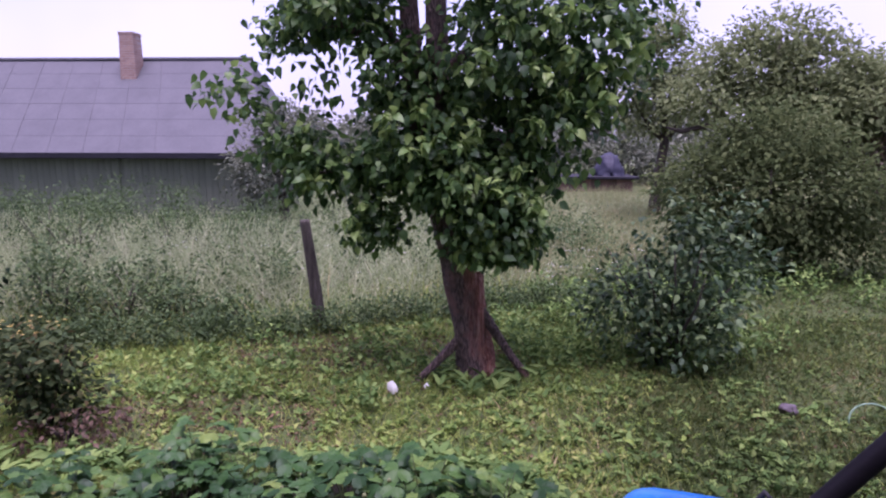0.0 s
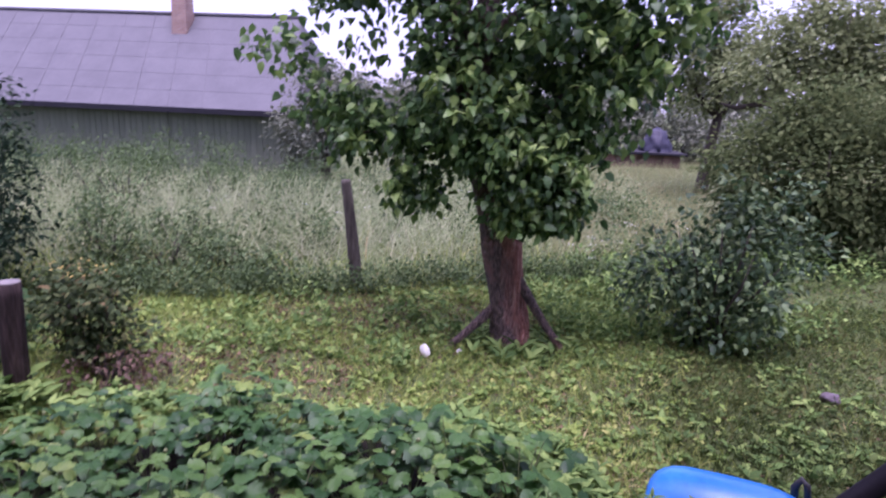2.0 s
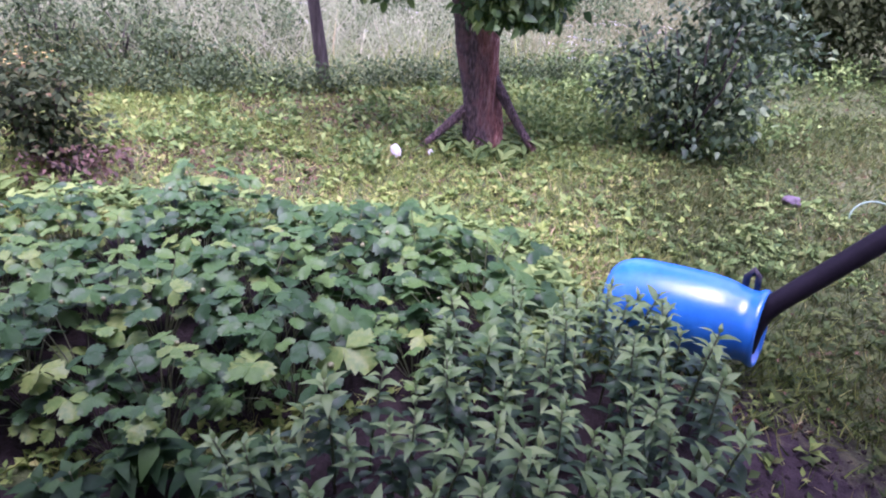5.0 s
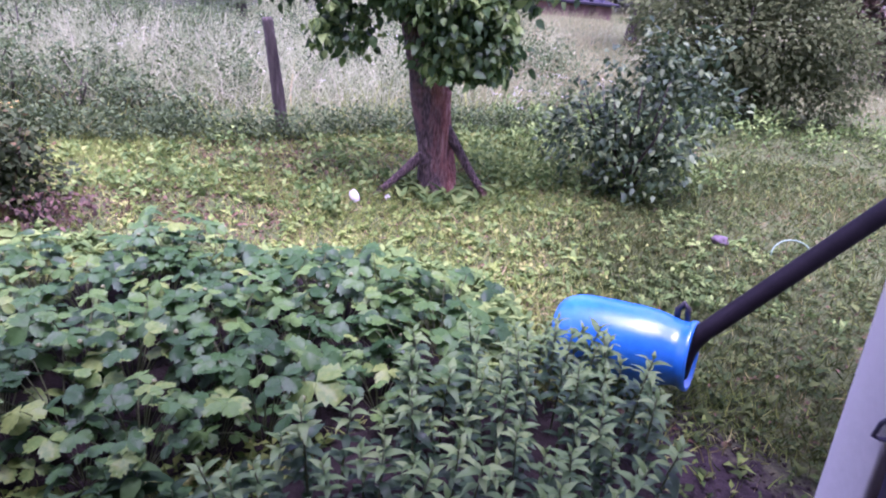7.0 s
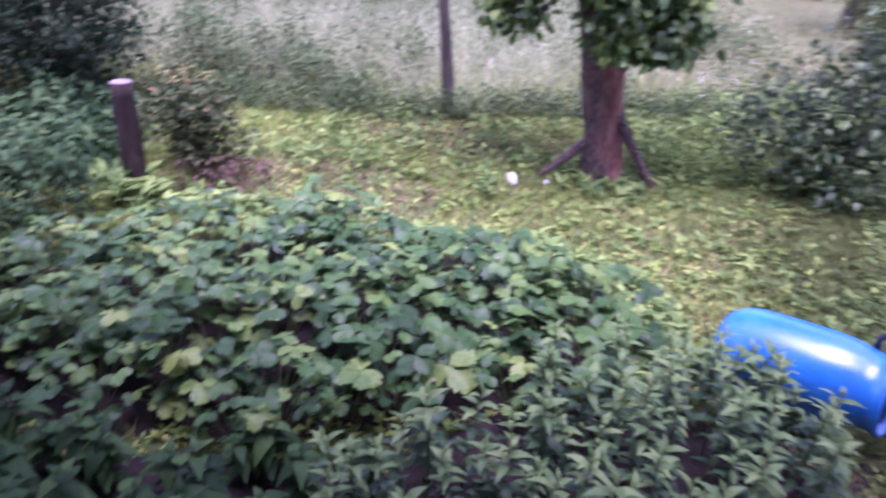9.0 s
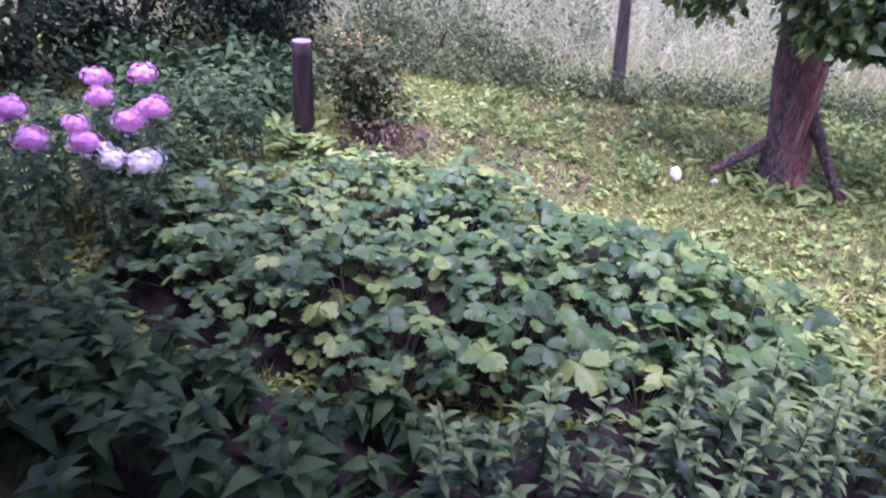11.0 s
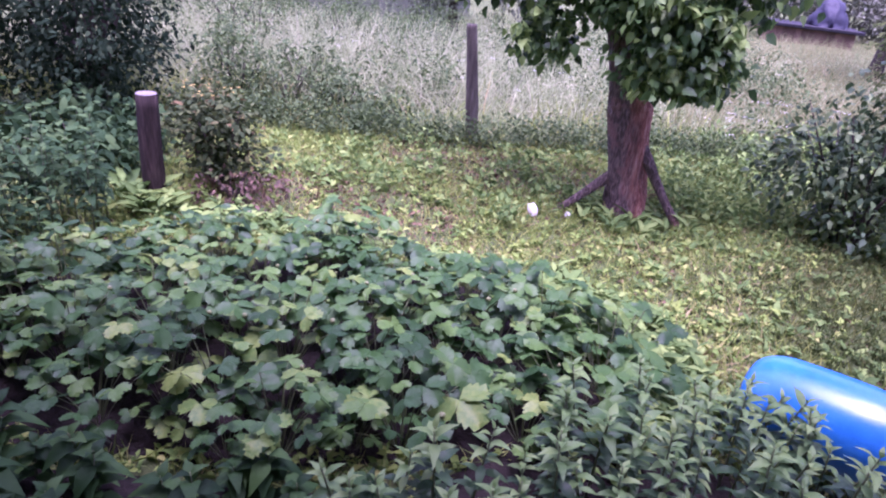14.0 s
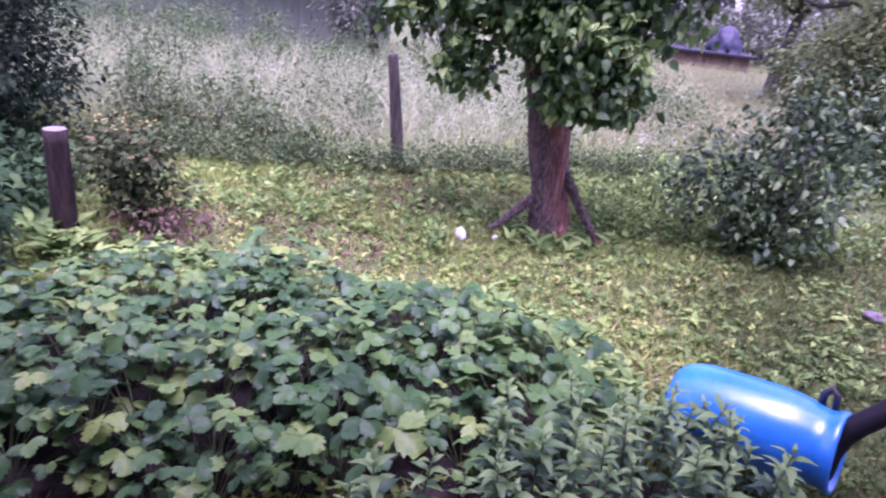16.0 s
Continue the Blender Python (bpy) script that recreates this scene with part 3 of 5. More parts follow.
for a in ([(-0.4, 0, 1.5), (-0.65, -0.1, 1.6), (-0.9, -0.15, 1.62), (-1.25, -0.2, 1.6)], [(-0.55, 0.0, 2.3), (-0.85, -0.05, 2.55), (-1.1, -0.1, 2.66), (-1.4, -0.1, 2.6)],
          [(-0.3, 0, 1.7), (0.1, -0.1, 1.85), (0.45, -0.1, 2.1), (0.8, -0.1, 2.4)], [(-0.3, 0, 1.45), (-0.1, -0.18, 1.45), (0.05, -0.3, 1.2), (0.1, -0.34, 1.0)],
          [(-0.38, 0, 2.3), (0.2, 0.1, 2.8), (0.8, 0.1, 3.3)], [(-0.6, 0, 2.4), (-1.0, 0.05, 2.9), (-1.3, 0.1, 3.2)], [(-0.38, 0.05, 1.8), (-0.1, 0.5, 2.2), (0.1, 0.9, 2.6)]):
    bm = bmesh.new()
    tube(bm, a, [0.042 * (1 - 0.8 * i / (len(a) - 1)) for i in range(len(a))], 8, True, 0.06)
    part("branch", bm, M_BARK, tree)
# two long roots standing off the butt like props
for a, r in (([(-0.16, -0.04, 0.36), (-0.23, -0.07, 0.30), (-0.32, -0.12, 0.22), (-0.42, -0.18, 0.13), (-0.52, -0.23, 0.04), (-0.60, -0.26, -0.04)], [0.05, 0.044, 0.035, 0.03, 0.027, 0.025]),
             ([(-0.08, -0.02, 0.56), (0.0, -0.04, 0.46), (0.08, -0.07, 0.35), (0.18, -0.10, 0.21), (0.30, -0.13, 0.06), (0.37, -0.14, -0.04)], [0.05, 0.042, 0.036, 0.031, 0.028, 0.025])):
    bm = bmesh.new()
    tube(bm, a, r, 12, True, 0.08)
    part("root", bm, M_BARK, tree, "straight exposed root propping the trunk")

CROWN = [  # x, y, z, rx, ry, rz, clumps  (about the trunk's foot)
    (-1.24, -0.1, 2.74, 0.28, 0.28, 0.20, 52), (-1.15, 0.0, 3.0, 0.38, 0.3, 0.3, 34), (-1.60, -0.1, 2.62, 0.07, 0.1, 0.10, 4), (-1.30, -0.1, 2.30, 0.22, 0.15, 0.14, 5), (-0.74, -0.1, 2.32, 0.18, 0.2, 0.32, 40),
    (-1.88, -0.1, 2.22, 0.20, 0.16, 0.13, 11), (-1.70, -0.1, 2.02, 0.10, 0.12, 0.07, 4), (-1.46, -0.1, 1.80, 0.22, 0.18, 0.11, 22),
    (-1.14, -0.15, 1.62, 0.31, 0.24, 0.14, 32), (-0.83, -0.2, 1.26, 0.16, 0.16, 0.15, 20), (-0.88, -0.15, 1.66, 0.2, 0.2, 0.13, 16),
    (-0.47, -0.10, 1.90, 0.42, 0.40, 0.34, 85), (-0.20, -0.25, 1.58, 0.42, 0.26, 0.28, 80), (-0.64, -0.2, 1.68, 0.2, 0.2, 0.1, 10),
    (0.05, -0.32, 1.18, 0.26, 0.18, 0.26, 54), (-0.05, -0.32, 1.06, 0.14, 0.1, 0.07, 11), (0.20, -0.32, 1.14, 0.16, 0.14, 0.13, 18), (0.02, -0.3, 1.45, 0.25, 0.2, 0.2, 26),
    (0.36, -0.10, 1.96, 0.36, 0.35, 0.36, 70), (0.20, -0.15, 1.66, 0.26, 0.25, 0.2, 28), (0.73, -0.05, 2.50, 0.40, 0.38, 0.38, 66), (0.62, -0.1, 2.15, 0.26, 0.25, 0.25, 30),
    (-0.04, -0.10, 2.45, 0.44, 0.40, 0.42, 88), (0.35, 0.0, 2.85, 0.55, 0.5, 0.40, 70), (-0.85, 0.0, 2.72, 0.16, 0.25, 0.3, 14), (-0.5, -0.12, 2.15, 0.3, 0.3, 0.18, 26),
    (-0.4, 0.0, 3.45, 0.9, 0.75, 0.5, 110), (-0.1, 0, 4.05, 0.7, 0.6, 0.5, 70), (0.9, 0, 3.0, 0.4, 0.4, 0.4, 40),
    (0.15, 0.55, 2.3, 0.5, 0.35, 0.5, 34), (-0.3, 0.4, 1.9, 0.35, 0.3, 0.3, 20)]
CROWN = [(*c[:6], int(c[6] * (0.72 if c[2] > 1.95 else 0.9))) for c in CROWN]
crown = new("crown", foliage(CROWN, 19, 0.08, 0.072, M_PEAR, "crown", blade_shape(0.8, 0.2, 0.4), 0.55, chaos=0.6, spin=0.6, lowest=0.99))
crown.parent = tree
# pale young shoots hanging down before the trunk, and tips about the crown
# their pale colour also carries the brightness on the crown's front
SHOOTS = [(0.10, -0.46, 1.32, 0.24, 0.10, 0.22, 22), (0.22, -0.42, 1.12, 0.12, 0.08, 0.08, 7), (-0.12, -0.46, 1.06, 0.10, 0.05, 0.04, 4), (0.0, -0.5, 1.58, 0.26, 0.1, 0.14, 11), (0.33, -0.4, 1.35, 0.08, 0.1, 0.14, 6),
          (0.45, -0.45, 1.98, 0.2, 0.08, 0.2, 6), (-0.25, -0.46, 1.92, 0.2, 0.1, 0.14, 5), (0.1, -0.5, 2.4, 0.25, 0.08, 0.2, 6), (0.8, -0.42, 2.4, 0.16, 0.08, 0.2, 5), (-1.2, -0.4, 1.62, 0.15, 0.06, 0.1, 3), (-1.15, -0.4, 2.8, 0.2, 0.06, 0.16, 6), (-0.95, -0.35, 2.95, 0.25, 0.1, 0.15, 6), (-0.55, -0.5, 1.95, 0.2, 0.06, 0.2, 6), (0.3, -0.45, 2.75, 0.3, 0.1, 0.2, 7), (0.55, -0.45, 2.2, 0.25, 0.06, 0.25, 7), (-0.95, -0.4, 1.3, 0.12, 0.06, 0.12, 4)]
for lx, ly, lz, rx, ry, rz, count in SHOOTS:
    for d in sphere_dirs(count):
        tip = (lx + d[0] * rx * 0.9, ly + d[1] * ry * 0.9, lz + d[2] * rz * 0.9, 0.01, 0.01, 0.01, 3)
        shoot = new("shoot", foliage([tip], 3, 0.012, 0.082, M_PEAR_LIT_YOUNG, "shoot", blade_shape(0.72, 0.2, 0.45), 0.45, chaos=0.7, spin=0.5))
        shoot.parent = tree

# ---- fence posts ----
post = thing("fence_post", pose(-0.84, 5.82, 0), "weathered grey wooden fence post leaning in tall grass", "fence post")
bm = bmesh.new()
tube(bm, [(0.03, 0, -0.1), (0.025, 0, 0.1), (-0.01, 0, 0.4), (-0.05, 0.01, 0.75), (-0.085, 0.01, 1.02), (-0.09, 0.01, 1.06), (-0.092, 0.01, 1.085)], [0.056, 0.056, 0.054, 0.053, 0.052, 0.051, 0.044], 12, True, 0.14)
part("shaft", bm, M_POST, post)
stump = thing("round_post", pose(-2.05, 3.02, 0), "dark round wooden post with a pale sawn top", "post")
bm = bmesh.new()
tube(bm, [(0.0, 0, -0.1), (0.0, 0, 0.1), (0.0, 0, 0.4), (0.005, 0, 0.65), (0.005, 0, 0.728)], [0.066, 0.066, 0.064, 0.064, 0.064], 18, True, 0.05)
part("shaft", bm, M_STUMP, stump)
bm = bmesh.new()
tube(bm, [(0.005, 0, 0.729), (0.005, 0, 0.734)], [0.063, 0.058], 18, True)
part("top", bm, M_SAWN, stump, "pale sawn top")

# ---- blue barrel and drain pipe ----
BA = Vector((0.86, -0.50, 0.15)).normalized()
BZ = 0.178
BM = Matrix.Translation((1.46, 2.50, BZ + 0.004)) @ BA.to_track_quat('Z', 'Y').to_matrix().to_4x4()
barrel = thing("blue_barrel", BM, "blue plastic barrel lying on its side in phlox", "barrel")
bm = bmesh.new()
lathe(bm, [(0.0, 0.004), (0.10, 0.002), (0.122, 0.0), (0.136, 0.012), (0.152, 0.035), (0.166, 0.07), (0.175, 0.12), (0.178, 0.25), (0.177, 0.38), (0.172, 0.45), (0.161, 0.50), (0.150, 0.535), (0.145, 0.56), (0.147, 0.585),
           (0.156, 0.597), (0.159, 0.612), (0.154, 0.622), (0.145, 0.620), (0.139, 0.585), (0.138, 0.56), (0.143, 0.53), (0.155, 0.49), (0.166, 0.44), (0.171, 0.25), (0.168, 0.1), (0.14, 0.02), (0.0, 0.02)], Matrix.Identity(4), 48)
bmesh.ops.remove_doubles(bm, verts=bm.verts, dist=1e-5)
part("body", bm, M_BLUE, barrel)
# carrying loop on the shoulder, on the upper side
inv = BM.to_3x3().inverted()
upv = inv @ Vector((0, 0, 1))
bk = inv @ Vector((0.42, 0.90, 0)).normalized()
bm = bmesh.new()
c0 = Vector((0, 0, 0.535)) + (upv * 0.8 + bk * 0.6) * 0.150
lp = [c0 + Vector((0, 0, -0.025)), c0 + Vector((0, 0, -0.03)) + upv * 0.05, c0 + Vector((0, 0, -0.01)) + upv * 0.085, c0 + Vector((0, 0, 0.012)) + upv * 0.06, c0 + Vector((0, 0, 0.02))]
tube(bm, lp, [0.014, 0.015, 0.014, 0.013, 0.012], 8)
part("handle", bm, M_BLACK, barrel, "black carrying loop")
bm = bmesh.new()
tube(bm, [Vector((0, 0, -0.004)) + (upv * math.cos(a) - bk * math.sin(a)) * 0.132 for a in np.linspace(-0.7, 0.9, 12)], [0.004] * 12, 6)
part("base_hoop", bm, M_CAP, barrel, "pale worn hoop round the base")

pipe = thing("drain_pipe", pose(0, 0, 0), "black plastic drain pipe running down into the barrel", "pipe")
PA, PB = Vector((1.905, 2.20, 0.280)), Vector((2.475, 2.11, 1.038))
PD = (PB - PA).normalized()
PE = PA + PD * ((3.10 - PA.x) / PD.x)
bm = bmesh.new()
# it bends down just inside the barrel's mouth
bend = [(1.955, 2.196, 0.17), (1.957, 2.195, 0.26), (1.962, 2.192, 0.315), (1.974, 2.19, 0.36)]
tube(bm, [*bend, PA + PD * 0.17, PB, PE], [0.040] * 7, 24, True)
part("tube", bm, M_PIPE, pipe)

# ---- barn with chimney ----
barn = thing("barn", pose(0, 0, 0), "long barn of grey boards with a grey sheet roof", "barn")
# its long side runs from the right end away to the left
B0, B1 = Vector((-5.75, 17.9, 0)), Vector((-24.0, 17.1, 0))
bd = (B1 - B0).normalized()
bn = Vector((bd.y, -bd.x, 0))
if bn.y > 0:
    bn = -bn
BL = (B1 - B0).length
EAVE, RIDGE, DEEP, BASE = 1.47, 4.50, 6.4, -0.75


def barn_pt(s, d, z):
    """s along the side from its right end, d inwards from the wall."""
    p = B0 + bd * s - bn * d
    return Vector((p.x, p.y, z))


def barn_box(bm, s0, s1, d0, d1, z0, z1):
    vs = [bm.verts.new(barn_pt(s, d, z)) for z in (z0, z1) for s, d in ((s0, d0), (s1, d0), (s1, d1), (s0, d1))]
    for q in ((0, 1, 2, 3), (7, 6, 5, 4), (0, 4, 5, 1), (1, 5, 6, 2), (2, 6, 7, 3), (3, 7, 4, 0)):
        bm.faces.new([vs[i] for i in q])
    bmesh.ops.recalc_face_normals(bm, faces=bm.faces)


bm = bmesh.new()
barn_box(bm, 0.6, BL, 0.45, DEEP - 0.45, BASE, EAVE + 0.15)
wall = part("wall", bm, M_BOARD, barn, smooth=False)
# boards on the front
bw, gap = 0.19, 0.008
bm = bmesh.new()
box(bm, (0, 0, 0), (bw - gap, 0.028, EAVE + 0.1 - BASE), 0.003)
board_me = bpy.data.meshes.new("board")
bm.to_mesh(board_me)
bm.free()
board_me.materials.append(M_BOARD)
basis = Matrix((( bd.x, -bn.x, 0), (bd.y, -bn.y, 0), (0, 0, 1))).to_4x4()
for i in range(int((BL - 0.7) / bw)):
    p = barn_pt(0.6 + i * bw, 0.45 - 0.032 - rnd.random() * 0.006, BASE)
    placed("board", board_me, wall, Matrix.Translation(p) @ basis)
for s in (4.5,):
    bm = bmesh.new()
    barn_box(bm, s, s + 0.16, 0.34, 0.41, BASE, EAVE + 0.05)
    part("post", bm, M_BOARD, barn, smooth=False)
bm = bmesh.new()
barn_box(bm, 0.05, BL, -0.02, 0.03, EAVE - 0.13, EAVE + 0.03)
part("fascia", bm, M_FASCIA, barn, "dark eaves board", smooth=False)
bm = bmesh.new()
barn_box(bm, 0.1, BL, 0.03, 0.6, EAVE - 0.03, EAVE + 0.01)
part("soffit", bm, M_FASCIA, barn, smooth=False)
# roof: rear slope and right-hand hip in one deck, front slope in lapped sheets
bm = bmesh.new()
a0, a1, r0, r1, b0, b1 = (barn_pt(*q) for q in ((0.0, 0, EAVE), (BL, 0, EAVE), (1.3, DEEP / 2, RIDGE), (BL, DEEP / 2, RIDGE), (0.0, DEEP, EAVE), (BL, DEEP, EAVE)))
vs = [bm.verts.new(v) for v in (a0, a1, r0, r1, b0, b1)]
for q in ((0, 2, 3, 1), (2, 4, 5, 3), (0, 4, 2), (0, 1, 5, 4), (1, 3, 5)):
    bm.faces.new([vs[i] for i in q])
bmesh.ops.recalc_face_normals(bm, faces=bm.faces)
roof = part("roof", bm, M_ROOF, barn, smooth=False)
ROWS_N, COLS_N = 6, 17
for j in range(ROWS_N):
    for i in range(COLS_N):
        w0, w1 = i / COLS_N, (i + 1) / COLS_N - 0.0008
        u0, u1 = j / ROWS_N, min((j + 1.06) / ROWS_N, 1.0)
        bm = bmesh.new()
        q = []
        for u in (u0, u1):
            for w in (w0, w1):
                s0 = 1.3 * u
                s = s0 + (BL - s0) * w
                lift = 0.018 if u == u0 else 0.010
                p = barn_pt(s, DEEP / 2 * u, EAVE + (RIDGE - EAVE) * u + lift)
                q += [bm.verts.new(p), bm.verts.new(p - Vector((0, 0, 0.02)))]
        t = [q[0], q[2], q[6], q[4]]
        bt = [q[1], q[5], q[7], q[3]]
        bm.faces.new(t)
        bm.faces.new(bt)
        for x, y in ((0, 2), (2, 6), (6, 4), (4, 0)):
            bm.faces.new((q[x], q[x + 1], q[y + 1], q[y]))
        bmesh.ops.recalc_face_normals(bm, faces=bm.faces)
        part("roof_sheet", bm, M_ROOF, roof, smooth=False)
bm = bmesh.new()
tube(bm, [barn_pt(1.25, DEEP / 2, RIDGE + 0.03), barn_pt(BL, DEEP / 2, RIDGE + 0.03)], [0.07, 0.07], 8)
part("ridge_cap", bm, M_ROOF, roof)
# chimney
cs = 4.8
bm = bmesh.new()
barn_box(bm, cs + 0.05, cs + 0.57, DEEP / 2 - 0.75, DEEP / 2 - 0.15, RIDGE - 0.9, RIDGE + 0.72)
for v in bm.verts:
    if v.co.z > RIDGE:
        c = barn_pt(cs + 0.31, DEEP / 2 - 0.45, v.co.z)
        v.co = c + (v.co - c) * 0.88
chimney = part("chimney", bm, M_BRICK, barn, "weathered brick chimney", smooth=False)
bm = bmesh.new()
barn_box(bm, cs + 0.07, cs + 0.56, DEEP / 2 - 0.72, DEEP / 2 - 0.17, RIDGE + 0.72, RIDGE + 0.80)
part("chimney_cap", bm, M_BRICK, chimney, smooth=False)

# ---- far low shed with a tarpaulin ----
shed = thing("low_shed", pose(4.9, 25.0, 0), "low brown shed with dark roof and blue-grey tarpaulin", "shed")
bm = bmesh.new()
box(bm, (-1.5, -0.9, -0.1), (1.2, 0.9, 0.46), 0.01)
swall = part("wall", bm, M_SHED, shed, smooth=False)
for i in range(14):
    bm = bmesh.new()
    box(bm, (-1.5 + i * 0.193, -0.925, -0.08), (-1.5 + i * 0.193 + 0.18, -0.902, 0.45), 0.003)
    part("board", bm, M_SHED, swall, smooth=False)
bm = bmesh.new()
box(bm, (-1.75, -1.1, 0.46), (1.4, 1.1, 0.56), 0.02)
part("roof", bm, M_FASCIA, shed, "dark flat roof", smooth=False)
bm = bmesh.new()
bmesh.ops.create_icosphere(bm, subdivisions=4, radius=1)
for v in bm.verts:
    c = v.co.copy()
    v.co = Vector((0.45 + c.x * 0.62 * (1 - 0.35 * max(c.z, 0)), c.y * 0.7, 0.56 + max(c.z, 0) * 0.85)) + Vector((noise.noise(c * 2) * 0.16, noise.noise(c * 2.3 + Vector((3, 0, 0))) * 0.12, abs(noise.noise(c * 3)) * 0.12 * (c.z > 0)))
part("tarpaulin", bm, M_TARP, shed, "crumpled blue-grey tarpaulin")


# ---- shrubs and trees ----
def shrub(name, x, y, label, category, lobes, leaf, material, stems=7, height=1.0, reach=0.5, per=8, clump=0.06, shape=None, sag=0.1, group="", calm=0.5):
    """Several stems from the ground, leaves in uneven lobes."""
    ob = thing(name, pose(x, y, float(ground_z(x, y))), label, category, group)
    for k in range(stems):
        a = 2 * math.pi * (k + rnd.random() * 0.6) / stems
        r = reach * (0.5 + 0.6 * rnd.random())
        h = height * (0.7 + 0.35 * rnd.random())
        bm = bmesh.new()
        pts = [(0.06 * math.cos(a), 0.06 * math.sin(a), -0.05), (0.35 * r * math.cos(a), 0.35 * r * math.sin(a), h * 0.35), (0.7 * r * math.cos(a + 0.2), 0.7 * r * math.sin(a + 0.2), h * 0.7), (r * math.cos(a + 0.1), r * math.sin(a + 0.1), h)]
        w = 0.014 * max(1.0, height)
        tube(bm, pts, [w, w * 0.8, w * 0.55, w * 0.2], 6)
        part("stem", bm, M_TWIG, ob)
    c = new("foliage", foliage(lobes, per, clump, leaf, material, "foliage", shape or blade_shape(0.6, 0.14, 0.25), sag, chaos=calm, spin=calm * 0.75, jitter=0.1))
    c.parent = ob
    return ob


shrub("round_shrub", 2.32, 5.02, "grey-green leafy garden shrub on the lawn", "shrub",
      [(-0.02, 0, 0.30, 0.26, 0.26, 0.26, 30), (-0.36, -0.05, 0.62, 0.30, 0.26, 0.26, 44), (-0.02, 0.05, 0.62, 0.34, 0.3, 0.3, 52), (0.34, -0.1, 0.5, 0.26, 0.26, 0.28, 32), (0.06, 0, 0.98, 0.26, 0.26, 0.2, 26),
       (0.42, 0.05, 0.86, 0.28, 0.26, 0.24, 30), (0.28, 0.05, 1.2, 0.2, 0.18, 0.16, 13), (0.66, 0.1, 0.84, 0.16, 0.16, 0.2, 10), (-0.55, -0.05, 0.45, 0.16, 0.16, 0.2, 9), (0.0, 0.0, 1.26, 0.07, 0.07, 0.16, 4), (0.5, 0.05, 1.3, 0.08, 0.07, 0.15, 5),
       (-0.3, -0.05, 0.98, 0.12, 0.1, 0.12, 5), (0.14, -0.25, 0.16, 0.2, 0.16, 0.12, 8)],
      0.064, M_BUSH, 11, 1.0, 0.5, per=14, clump=0.07, sag=0.2, calm=0.6)
shrub("broadleaf_bush", -3.15, 3.5, "dense blue-green leafy bush behind the round post", "shrub",
      [(0, 0, 0.18, 0.6, 0.45, 0.16, 90), (0.42, -0.35, 0.18, 0.4, 0.35, 0.16, 60), (-0.5, -0.5, 0.2, 0.5, 0.4, 0.16, 60), (0.1, 0.1, 0.28, 0.4, 0.3, 0.1, 30)],
      0.08, M_BROAD, 9, 0.3, 0.5, per=9, clump=0.08, sag=0.3, calm=0.6)
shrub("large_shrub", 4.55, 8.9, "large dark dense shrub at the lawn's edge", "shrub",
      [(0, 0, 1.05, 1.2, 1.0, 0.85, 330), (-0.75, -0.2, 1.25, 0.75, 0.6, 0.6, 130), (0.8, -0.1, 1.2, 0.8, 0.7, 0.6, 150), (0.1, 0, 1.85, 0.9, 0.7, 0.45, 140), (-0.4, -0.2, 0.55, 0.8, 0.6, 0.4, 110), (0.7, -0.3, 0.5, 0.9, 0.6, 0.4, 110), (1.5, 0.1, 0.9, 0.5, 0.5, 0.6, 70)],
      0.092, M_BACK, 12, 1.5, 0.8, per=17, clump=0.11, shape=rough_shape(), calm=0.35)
brown = shrub("brown_shrub", -2.0, 3.55, "small dark shrub with browned leaves beside the round post", "shrub",
      [(0, 0, 0.32, 0.26, 0.24, 0.26, 60), (0.12, -0.05, 0.50, 0.2, 0.18, 0.16, 28), (-0.15, 0, 0.5, 0.2, 0.2, 0.16, 26), (0.22, -0.05, 0.2, 0.2, 0.18, 0.18, 26)],
      0.055, M_DRY, 9, 0.55, 0.26, per=12, clump=0.06)
a = rng.uniform(0, 6.28, 26)
c = np.stack([0.22 * np.cos(a) * rng.random(26), 0.16 * np.sin(a), 0.62 + 0.10 * rng.random(26)], -1)
pp = np.repeat(c, 6, 0)
dd = np.tile(np.stack([np.cos(np.arange(6) * 1.047), np.sin(np.arange(6) * 1.047), np.full(6, 0.4)], -1), (26, 1))
fl = new("blossom", scatter("blossom", rough_shape(0.6, 0.1, 0.1), pp, dd, np.zeros(len(pp)), np.full(len(pp), 0.014), M_YELLOW))
fl.parent = brown
fl["label"], fl["kind"] = "tiny pale yellow flowers", "stuff"
shrub("rusty_plant", -1.66, 3.30, "low plant with rusty red leaves beside the round post", "plant",
      [(0, 0, 0.10, 0.22, 0.14, 0.09, 26), (0.2, 0.1, 0.14, 0.14, 0.12, 0.1, 14), (-0.14, -0.1, 0.08, 0.14, 0.1, 0.06, 12)], 0.045, M_RUST, 6, 0.18, 0.16, per=7, clump=0.05, shape=rough_shape(0.55))
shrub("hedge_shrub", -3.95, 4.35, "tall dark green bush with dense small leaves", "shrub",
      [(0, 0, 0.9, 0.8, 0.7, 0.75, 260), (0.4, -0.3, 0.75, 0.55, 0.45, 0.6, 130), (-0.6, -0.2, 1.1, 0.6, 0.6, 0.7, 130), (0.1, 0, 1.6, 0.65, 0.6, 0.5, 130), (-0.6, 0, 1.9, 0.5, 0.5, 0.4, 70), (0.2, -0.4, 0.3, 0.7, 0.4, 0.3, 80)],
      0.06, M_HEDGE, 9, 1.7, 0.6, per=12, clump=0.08)
